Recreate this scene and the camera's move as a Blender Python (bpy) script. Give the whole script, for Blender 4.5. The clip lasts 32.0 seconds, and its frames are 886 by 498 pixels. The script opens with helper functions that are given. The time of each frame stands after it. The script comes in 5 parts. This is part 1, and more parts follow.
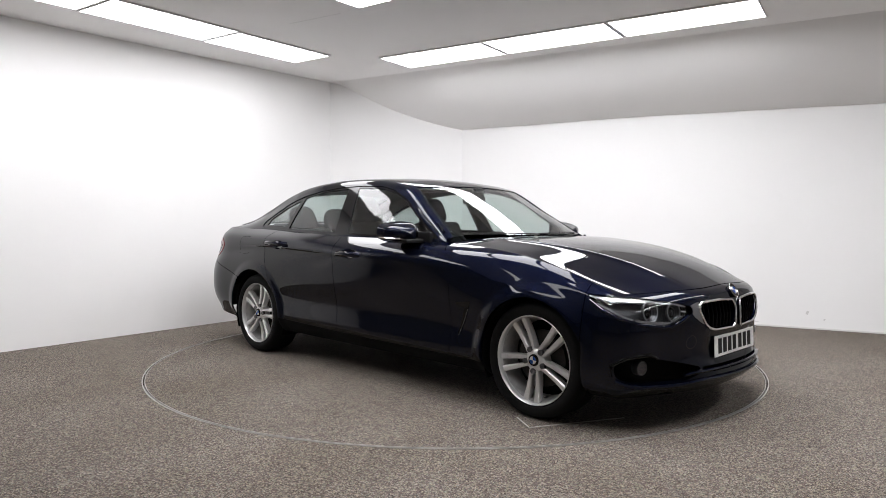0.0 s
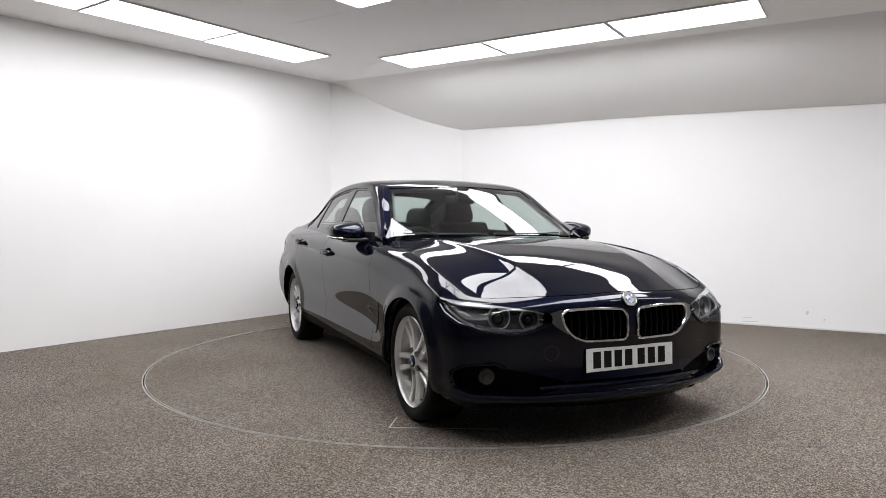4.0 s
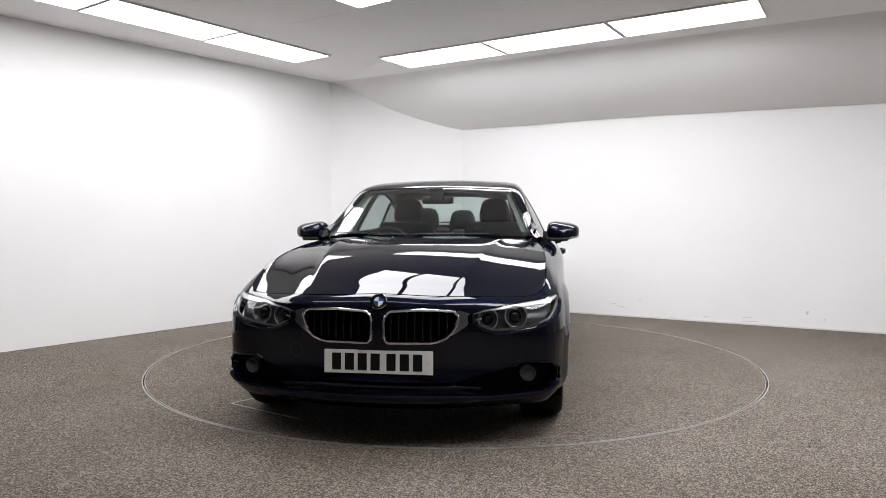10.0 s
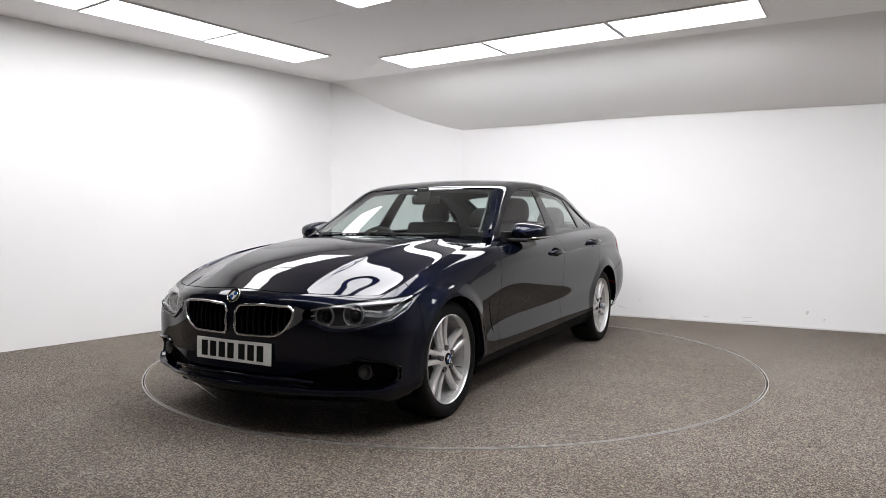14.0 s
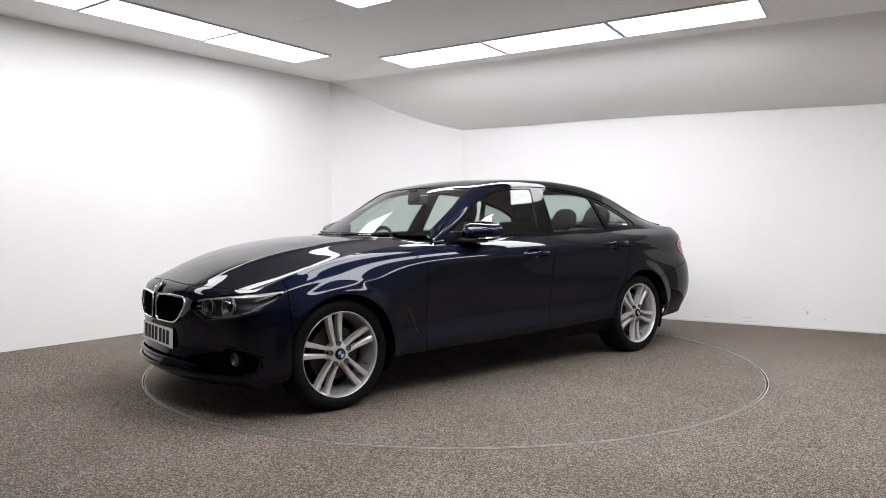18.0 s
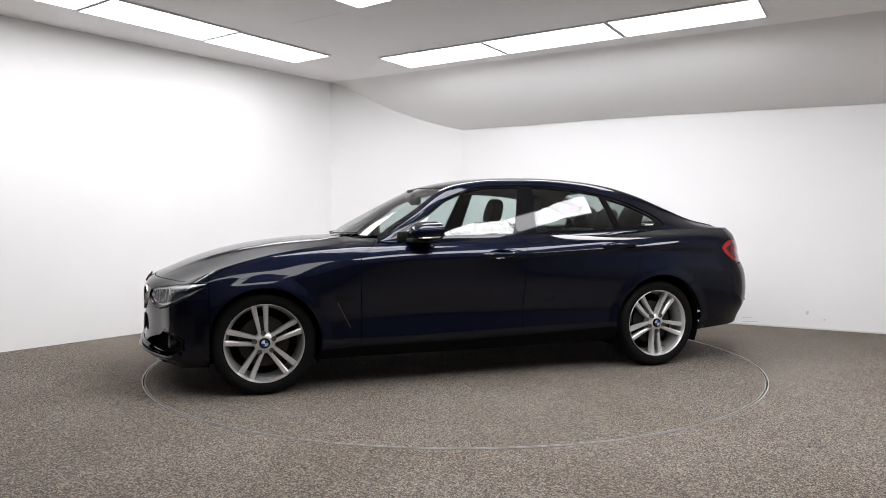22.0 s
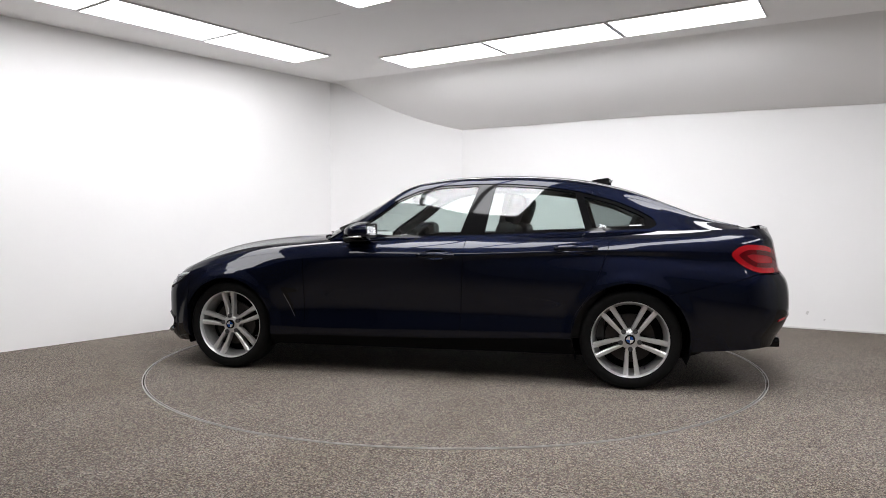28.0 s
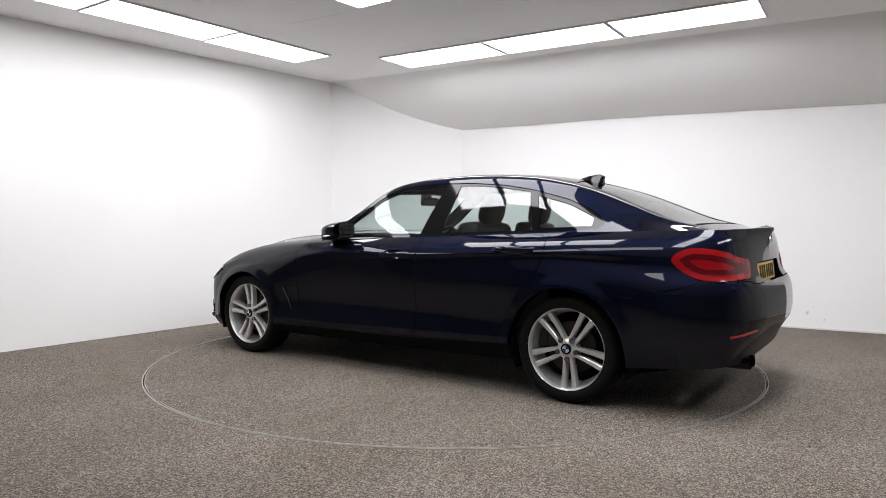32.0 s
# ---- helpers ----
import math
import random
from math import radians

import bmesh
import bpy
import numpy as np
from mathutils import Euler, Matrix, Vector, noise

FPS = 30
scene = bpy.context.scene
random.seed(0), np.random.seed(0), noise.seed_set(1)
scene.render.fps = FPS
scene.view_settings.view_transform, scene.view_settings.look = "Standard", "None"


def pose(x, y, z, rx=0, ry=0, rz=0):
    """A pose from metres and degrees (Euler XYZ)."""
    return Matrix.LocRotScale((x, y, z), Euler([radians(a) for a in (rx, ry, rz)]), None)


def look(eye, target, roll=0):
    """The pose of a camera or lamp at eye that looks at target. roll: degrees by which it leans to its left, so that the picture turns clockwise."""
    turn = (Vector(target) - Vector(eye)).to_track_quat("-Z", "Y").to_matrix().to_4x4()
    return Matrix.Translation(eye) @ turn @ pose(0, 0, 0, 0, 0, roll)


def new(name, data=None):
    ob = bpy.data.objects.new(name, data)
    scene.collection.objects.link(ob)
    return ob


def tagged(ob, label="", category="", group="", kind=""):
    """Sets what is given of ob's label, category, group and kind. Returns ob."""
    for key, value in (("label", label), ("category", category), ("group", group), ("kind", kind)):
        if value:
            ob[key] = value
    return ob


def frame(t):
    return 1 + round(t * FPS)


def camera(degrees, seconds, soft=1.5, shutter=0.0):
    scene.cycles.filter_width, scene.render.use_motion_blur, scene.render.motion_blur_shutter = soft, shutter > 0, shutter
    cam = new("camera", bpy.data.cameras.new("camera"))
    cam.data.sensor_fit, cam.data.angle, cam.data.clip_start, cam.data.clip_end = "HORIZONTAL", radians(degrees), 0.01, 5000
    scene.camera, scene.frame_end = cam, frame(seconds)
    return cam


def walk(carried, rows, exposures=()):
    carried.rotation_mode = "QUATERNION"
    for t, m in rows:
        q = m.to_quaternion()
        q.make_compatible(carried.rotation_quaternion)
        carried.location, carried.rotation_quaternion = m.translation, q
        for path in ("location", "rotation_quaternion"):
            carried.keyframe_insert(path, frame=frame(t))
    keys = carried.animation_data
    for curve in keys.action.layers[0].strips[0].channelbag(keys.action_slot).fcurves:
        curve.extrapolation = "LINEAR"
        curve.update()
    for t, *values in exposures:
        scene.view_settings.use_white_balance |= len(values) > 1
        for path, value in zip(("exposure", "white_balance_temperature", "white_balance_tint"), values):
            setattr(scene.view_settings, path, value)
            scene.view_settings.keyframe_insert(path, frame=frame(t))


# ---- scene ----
# A dark blue four-door coupe turns on a motor-driven floor disc in a white photo room.
SPAN = 32.0
cam = camera(65.32, SPAN, soft=0.8)
EYE = look((0, -5.409, 1.058), (-0.01557, -4.41, 1.0196))
walk(cam, [(0, EYE), (SPAN, EYE)])

# ---- world and light ----
world = bpy.data.worlds.new("world")
scene.world = world
world.use_nodes = True
world.node_tree.nodes["Background"].inputs[0].default_value = (0.5, 0.52, 0.55, 1)
world.node_tree.nodes["Background"].inputs[1].default_value = 0.02
PANEL_GLOW = 12.2
scene.view_settings.exposure = 0.0

# ---- plan of the room ----
CEIL = 2.77
COVE_LOW = 2.215
WALL_A = [(-4.9, -1.57), (-1.527, 3.156)]     # long wall on one side
WALL_C = [(-1.527, 3.156), (0.107, 3.384)]    # short wall between
WALL_B = [(0.107, 3.384), (5.2, 0.563)]       # wall under the cove
WALL_A_END = (-3.85, -0.099)                  # white wall ends just out of view, bounding its reflection in the car
WALL_B_END = (4.35, 1.034)
DISC_R = 2.250
DISC_AT = (-0.0035, 0.042)

# ---- turning ----
START_DEG, DEG_PER_S = -43.87, -5.31
CAR_OFF = (0.0902, -0.0842)


def heading(t):
    return START_DEG + DEG_PER_S * t


def car_pose(t):
    return pose(0, 0, 0, rz=heading(t)) @ pose(CAR_OFF[0], CAR_OFF[1], 0)


# ---- materials ----
def material(name):
    m = bpy.data.materials.new(name)
    m.use_nodes = True
    return m, m.node_tree.nodes, m.node_tree.links, m.node_tree.nodes["Principled BSDF"]


def coords(nodes, links, scale=(1, 1, 1)):
    tc = nodes.new("ShaderNodeTexCoord")
    mp = nodes.new("ShaderNodeMapping")
    mp.inputs["Scale"].default_value = scale
    links.new(tc.outputs["Object"], mp.inputs["Vector"])
    return mp.outputs["Vector"]


def noise_tex(nodes, links, vec, scale, detail=4, rough=0.55):
    n = nodes.new("ShaderNodeTexNoise")
    n.inputs["Scale"].default_value = scale
    n.inputs["Detail"].default_value = detail
    n.inputs["Roughness"].default_value = rough
    links.new(vec, n.inputs["Vector"])
    return n.outputs["Fac"]


def ramp(nodes, links, fac, stops):
    r = nodes.new("ShaderNodeValToRGB")
    while len(r.color_ramp.elements) < len(stops):
        r.color_ramp.elements.new(0.5)
    for e, (p, c) in zip(r.color_ramp.elements, stops):
        e.position, e.color = p, (*c, 1)
    links.new(fac, r.inputs["Fac"])
    return r.outputs["Color"]


def bump(nodes, links, fac, strength, dist, bsdf):
    b = nodes.new("ShaderNodeBump")
    b.inputs["Strength"].default_value = strength
    b.inputs["Distance"].default_value = dist
    links.new(fac, b.inputs["Height"])
    links.new(b.outputs["Normal"], bsdf.inputs["Normal"])


def mixed(nodes, links, fac, a, b, blend="MIX"):
    m = nodes.new("ShaderNodeMix")
    m.data_type, m.blend_type = "RGBA", blend
    for sock, val in ((m.inputs[0], fac), (m.inputs[6], a), (m.inputs[7], b)):
        if isinstance(val, (int, float)):
            sock.default_value = val
        elif isinstance(val, tuple):
            sock.default_value = (*val, 1)
        else:
            links.new(val, sock)
    return m.outputs[2]


def simple(name, col, rough=0.5, metal=0.0, coat=0.0, spec=0.5, grain=0.0, grain_scale=200.0, relief=0.0):
    m, n, l, b = material(name)
    b.inputs["Base Color"].default_value = (*col, 1)
    b.inputs["Roughness"].default_value = rough
    b.inputs["Metallic"].default_value = metal
    b.inputs["Coat Weight"].default_value = coat
    b.inputs["Coat Roughness"].default_value = 0.03
    b.inputs["Specular IOR Level"].default_value = spec
    if grain or relief:
        v = coords(n, l)
        f = noise_tex(n, l, v, grain_scale)
        if grain:
            lo = tuple(c * (1 - grain) for c in col)
            hi = tuple(min(1, c * (1 + grain)) for c in col)
            l.new(ramp(n, l, f, [(0.3, lo), (0.7, hi)]), b.inputs["Base Color"])
        if relief:
            bump(n, l, f, relief, 0.002, b)
    return m


def carpet(name, tone=1.0):
    m, n, l, b = material(name)
    v = coords(n, l)
    base = ramp(n, l, noise_tex(n, l, v, 1.1, 5), [(0.3, (0.133 * tone, 0.1155 * tone, 0.1010 * tone)), (0.7, (0.158 * tone, 0.1400 * tone, 0.1265 * tone))])
    vor = n.new("ShaderNodeTexVoronoi")
    vor.inputs["Scale"].default_value = 180
    l.new(v, vor.inputs["Vector"])
    fleck = ramp(n, l, vor.outputs["Color"], [(0.12, (0.36, 0.343, 0.33)), (0.5, (0.88, 0.86, 0.84)), (0.9, (2.05, 2.04, 2.03))])
    col = mixed(n, l, 1.0, base, fleck, "MULTIPLY")
    hue = mixed(n, l, 0.22, (1.2, 1.2, 1.2), vor.outputs["Color"])
    col = mixed(n, l, 1.0, col, hue, "MULTIPLY")
    worn = ramp(n, l, noise_tex(n, l, v, 0.62, 5, 0.6), [(0.36, (0.90, 0.875, 0.85)), (0.50, (1.0, 0.98, 0.98)), (0.68, (1.05, 1.045, 1.05))])
    col = mixed(n, l, 1.0, col, worn, "MULTIPLY")
    fine = ramp(n, l, noise_tex(n, l, v, 420, 3), [(0.3, (0.55, 0.55, 0.55)), (0.7, (1.4, 1.4, 1.4))])
    col = mixed(n, l, 1.0, col, fine, "MULTIPLY")
    l.new(col, b.inputs["Base Color"])
    b.inputs["Roughness"].default_value = 0.95
    b.inputs["Specular IOR Level"].default_value = 0.15
    bump(n, l, noise_tex(n, l, v, 300, 4), 0.6, 0.004, b)
    return m


def wall_paint(name, col, smudge=0.03):
    m, n, l, b = material(name)
    v = coords(n, l)
    f = noise_tex(n, l, v, 0.9, 6, 0.6)
    l.new(ramp(n, l, f, [(0.3, tuple(c * (1 - smudge) for c in col)), (0.7, col)]), b.inputs["Base Color"])
    b.inputs["Roughness"].default_value = 0.75
    b.inputs["Specular IOR Level"].default_value = 0.25
    bump(n, l, noise_tex(n, l, v, 90, 3), 0.08, 0.003, b)
    return m


def paint(name):
    m, n, l, b = material(name)
    v = coords(n, l)
    vor = n.new("ShaderNodeTexVoronoi")
    vor.inputs["Scale"].default_value = 900
    l.new(v, vor.inputs["Vector"])
    l.new(ramp(n, l, vor.outputs["Color"], [(0.2, (0.0031, 0.0044, 0.0112)), (0.8, (0.0056, 0.0081, 0.0222))]), b.inputs["Base Color"])
    b.inputs["Metallic"].default_value = 1.0
    b.inputs["Specular Tint"].default_value = (0.010, 0.014, 0.035, 1)
    b.inputs["Roughness"].default_value = 0.5
    b.inputs["Specular IOR Level"].default_value = 0.0
    b.inputs["Coat Weight"].default_value = 0.88
    b.inputs["Coat Roughness"].default_value = 0.016
    b.inputs["Coat IOR"].default_value = 1.43
    return m


def pane(name, tint, base=0.05):
    """Thin glass: see-through by its tint, with a mirror-like gloss that grows at grazing angles."""
    m = bpy.data.materials.new(name)
    m.use_nodes = True
    n, l = m.node_tree.nodes, m.node_tree.links
    n.clear()
    out = n.new("ShaderNodeOutputMaterial")
    mix = n.new("ShaderNodeMixShader")
    tr = n.new("ShaderNodeBsdfTransparent")
    gl = n.new("ShaderNodeBsdfGlossy")
    lw = n.new("ShaderNodeLayerWeight")
    lw.inputs["Blend"].default_value = 0.5
    pw = n.new("ShaderNodeMath")
    pw.operation = "POWER"
    pw.inputs[1].default_value = 4.6
    ad = n.new("ShaderNodeMath")
    ad.operation = "MULTIPLY_ADD"
    ad.inputs[1].default_value = 1 - base
    ad.inputs[2].default_value = base
    l.new(lw.outputs["Facing"], pw.inputs[0])
    l.new(pw.outputs[0], ad.inputs[0])
    tr.inputs["Color"].default_value = (*tint, 1)
    gl.inputs["Roughness"].default_value = 0.0
    l.new(ad.outputs[0], mix.inputs[0])
    l.new(tr.outputs[0], mix.inputs[1])
    l.new(gl.outputs[0], mix.inputs[2])
    l.new(mix.outputs[0], out.inputs["Surface"])
    return m


def glow(name, col, strength):
    m = bpy.data.materials.new(name)
    m.use_nodes = True
    n, l = m.node_tree.nodes, m.node_tree.links
    n.clear()
    out = n.new("ShaderNodeOutputMaterial")
    em = n.new("ShaderNodeEmission")
    em.inputs["Color"].default_value = (*col, 1)
    em.inputs["Strength"].default_value = strength
    l.new(em.outputs[0], out.inputs["Surface"])
    return m


MAT = dict(
    carpet=carpet("grey_brown_carpet"),
    disc=carpet("turntable_carpet", 0.92),
    white=wall_paint("white_wall_paint", (0.89, 0.885, 0.88)),
    ceiling=wall_paint("ceiling_paint", (0.93, 0.92, 0.912), 0.02),
    # greys of the unseen walls, picked for car reflections and bounce light
    side_pale=wall_paint("unseen_side_wall_pale", (0.36, 0.357, 0.353), 0.1),
    side_grey=wall_paint("unseen_side_wall_grey", (0.10, 0.10, 0.102), 0.1),
    back=wall_paint("unseen_back_wall_grey", (0.22, 0.218, 0.215), 0.15),
    diffuser=glow("lit_diffuser", (0.99, 0.985, 1.015), PANEL_GLOW),
    # row strengths set only to balance the light on walls and floor
    diffuser_strong=glow("stronger_lit_diffuser", (0.99, 0.985, 1.015), PANEL_GLOW * 1.15),
    diffuser_weak=glow("weaker_lit_diffuser", (0.995, 0.985, 1.01), PANEL_GLOW * 0.72),
    diffuser_dim=glow("dim_lit_diffuser", (1.0, 0.985, 0.99), PANEL_GLOW * 0.5),
    trim_white=simple("white_metal_trim", (0.72, 0.71, 0.70), 0.45),
    trim_alu=simple("aluminium_edge", (0.40, 0.385, 0.365), 0.5, 0.5, grain=0.15),
    gap=simple("dark_gap", (0.012, 0.012, 0.012), 0.9),
    seam=simple("pale_seam_tape", (0.42, 0.40, 0.37), 0.8),
    scuff=simple("grey_scuff", (0.66, 0.65, 0.64), 0.8),
    paint=paint("dark_blue_metallic_paint"),
    # near-black for the sill: the shade on its body paint put into colour
    blade=simple("shaded_sill_paint", (0.002, 0.0022, 0.003), 0.55, spec=0.08),
    black=simple("gloss_black_plastic", (0.003, 0.003, 0.0035), 0.06, spec=0.28),
    plastic=simple("black_grained_plastic", (0.007, 0.007, 0.0075), 0.5, spec=0.3, relief=0.2, grain_scale=700),
    rubber=simple("tyre_rubber", (0.004, 0.004, 0.004), 0.7, spec=0.16, grain=0.25, grain_scale=60, relief=0.15),
    under=simple("underbody_black", (0.004, 0.004, 0.004), 0.9, spec=0.1),
    chrome=simple("bright_chrome", (0.82, 0.82, 0.83), 0.08, 1.0),
    ear=simple("dull_satin_metal", (0.30, 0.30, 0.31), 0.3, 1.0),
    satin=simple("satin_aluminium", (0.62, 0.62, 0.63), 0.22, 1.0),
    alloy=simple("silver_alloy_paint", (0.70, 0.695, 0.69), 0.34, 0.6, coat=0.5, grain=0.05, grain_scale=300),
    # darker copy of the silver alloy, with the barrel's inner shade in its colour
    alloy_shaded=simple("alloy_barrel_shaded", (0.42, 0.415, 0.41), 0.40, 0.6, grain=0.15, grain_scale=30),
    disc_iron=simple("brake_disc_iron", (0.028, 0.024, 0.022), 0.5, 0.4, grain=0.3, grain_scale=40),
    bolt=simple("dark_bolt_steel", (0.12, 0.12, 0.125), 0.35, 0.8),
    glass=pane("side_glass", (0.74, 0.82, 0.80), 0.085),
    screen=pane("windscreen_glass", (0.76, 0.83, 0.81), 0.075),
    quarter=pane("dark_side_glass", (0.45, 0.50, 0.49), 0.085),
    lens=pane("clear_lamp_lens", (0.93, 0.94, 0.95), 0.04),
    lamp_black=simple("lamp_housing_grey", (0.060, 0.062, 0.066), 0.32, 0.5),
    ring_grey=simple("lamp_ring_grey", (0.26, 0.268, 0.28), 0.3, 0.3),
    lamp_ring=simple("lamp_ring_white", (0.80, 0.81, 0.83), 0.25, 0.3),
    red=simple("red_lamp_plastic", (0.27, 0.004, 0.008), 0.12, coat=0.8),
    red_deep=simple("deep_red_lamp_plastic", (0.085, 0.001, 0.003), 0.15, coat=0.8),
    plate_white=simple("white_plate", (0.82, 0.82, 0.80), 0.35),
    plate_yellow=simple("yellow_plate", (0.80, 0.55, 0.06), 0.35),
    plate_ink=simple("black_plate_ink", (0.008, 0.008, 0.008), 0.5, spec=0.15),
    blue=simple("emblem_blue", (0.02, 0.10, 0.42), 0.2, coat=0.6),
    white_enamel=simple("emblem_white", (0.80, 0.81, 0.83), 0.25, coat=0.6),
    cloth=simple("dark_seat_leather", (0.005, 0.005, 0.0056), 0.6, spec=0.25, grain=0.3, grain_scale=180, relief=0.25),
    lining=simple("grey_roof_lining", (0.16, 0.16, 0.158), 0.9, grain=0.1),
    dash=simple("dashboard_vinyl", (0.018, 0.018, 0.019), 0.55, relief=0.2, grain_scale=500),
)


# ---- building helpers ----
def mesh_ob(name, verts, faces, mat, parent=None, label="", smooth=False, normals=None):
    me = bpy.data.meshes.new(name)
    me.from_pydata([tuple(map(float, v)) for v in verts], [], [tuple(f) for f in faces])
    if mat is not None:
        me.materials.append(mat)
    if smooth or normals is not None:
        me.polygons.foreach_set("use_smooth", [True] * len(me.polygons))
    if normals is not None:
        idx = np.empty(len(me.loops), dtype=np.int32)
        me.loops.foreach_get("vertex_index", idx)
        me.normals_split_custom_set(np.asarray(normals)[idx].tolist())
    me.update()
    ob = new(name, me)
    if parent is not None:
        ob.parent = parent
    if label:
        ob["label"] = label
    return ob


def part(name, bm, mat, parent=None, label="", smooth=False, m=None):
    """Links a bmesh as one mesh object."""
    me = bpy.data.meshes.new(name)
    bmesh.ops.recalc_face_normals(bm, faces=bm.faces)
    bm.to_mesh(me)
    bm.free()
    me.materials.append(mat)
    if smooth:
        me.polygons.foreach_set("use_smooth", [True] * len(me.polygons))
        me.set_sharp_from_angle(angle=radians(38))
    ob = new(name, me)
    if m is not None:
        ob.matrix_basis = m
    if parent is not None:
        ob.parent = parent
    if label:
        ob["label"] = label
    return ob


def box(sx, sy, sz, at=(0, 0, 0), bevel=0.0, seg=2, m=None):
    bm = bmesh.new()
    bmesh.ops.create_cube(bm, size=1)
    bmesh.ops.scale(bm, vec=(sx, sy, sz), verts=bm.verts)
    if bevel:
        bmesh.ops.bevel(bm, geom=bm.edges[:], offset=bevel, segments=seg, affect="EDGES", profile=0.6)
    if m is not None:
        bmesh.ops.transform(bm, matrix=m, verts=bm.verts)
    bmesh.ops.translate(bm, vec=at, verts=bm.verts)
    return bm


def lathe(profile, n=64, axis="Y"):
    """Turns a profile of (radius, height) round an axis; open ends stay open."""
    bm = bmesh.new()
    rings = []
    for r, h in profile:
        row = []
        for i in range(n):
            a = 2 * math.pi * i / n
            c, s = r * math.cos(a), r * math.sin(a)
            row.append(bm.verts.new({"Y": (c, h, s), "Z": (c, s, h), "X": (h, c, s)}[axis]))
        rings.append(row)
    for p, q in zip(rings, rings[1:]):
        for i in range(n):
            bm.faces.new((p[i], p[(i + 1) % n], q[(i + 1) % n], q[i]))
    return bm


def closed_lathe(profile, n=64, axis="Y"):
    return lathe(list(profile) + [profile[0]], n, axis)


def prism(outline, z0, z1):
    bm = bmesh.new()
    lo = [bm.verts.new((x, y, z0)) for x, y in outline]
    hi = [bm.verts.new((x, y, z1)) for x, y in outline]
    n = len(outline)
    bm.faces.new(lo[::-1])
    bm.faces.new(hi)
    for i in range(n):
        bm.faces.new((lo[i], lo[(i + 1) % n], hi[(i + 1) % n], hi[i]))
    return bm


def tube(points, radius, sides=8, closed=False, flat=1.0):
    """A rounded bar along a polyline."""
    bm = bmesh.new()
    pts = [Vector(p) for p in points]
    n = len(pts)
    rings = []
    for i, p in enumerate(pts):
        a = pts[(i - 1) % n] if closed or i else pts[0]
        b = pts[(i + 1) % n] if closed or i < n - 1 else pts[-1]
        d = (b - a).normalized()
        side = d.cross(Vector((0, 0, 1)))
        side = side.normalized() if side.length > 1e-3 else Vector((1, 0, 0))
        up = side.cross(d)
        rings.append([bm.verts.new(p + radius * (math.cos(2 * math.pi * k / sides) * side + flat * math.sin(2 * math.pi * k / sides) * up)) for k in range(sides)])
    pairs = list(zip(rings, rings[1:])) + ([(rings[-1], rings[0])] if closed else [])
    for p, q in pairs:
        for k in range(sides):
            bm.faces.new((p[k], p[(k + 1) % sides], q[(k + 1) % sides], q[k]))
    if not closed:
        bm.faces.new(rings[0][::-1])
        bm.faces.new(rings[-1])
    return bm


# ---- the room ----
def wall(name, a, b, height, mat, label, thick=0.15):
    """A straight wall whose room-side face runs from a to b; height may differ at the ends."""
    ax, ay = a
    bx, by = b
    ln = math.hypot(bx - ax, by - ay)
    nx, ny = -(by - ay) / ln * thick, (bx - ax) / ln * thick
    h0, h1 = height if isinstance(height, tuple) else (height, height)
    v = [(ax, ay, 0), (bx, by, 0), (bx + nx, by + ny, 0), (ax + nx, ay + ny, 0),
         (ax, ay, h0), (bx, by, h1), (bx + nx, by + ny, h1), (ax + nx, ay + ny, h0)]
    f = [(0, 1, 5, 4), (1, 2, 6, 5), (2, 3, 7, 6), (3, 0, 4, 7), (4, 5, 6, 7), (3, 2, 1, 0)]
    return tagged(mesh_ob(name, v, f, mat), label, "wall", kind="structure")


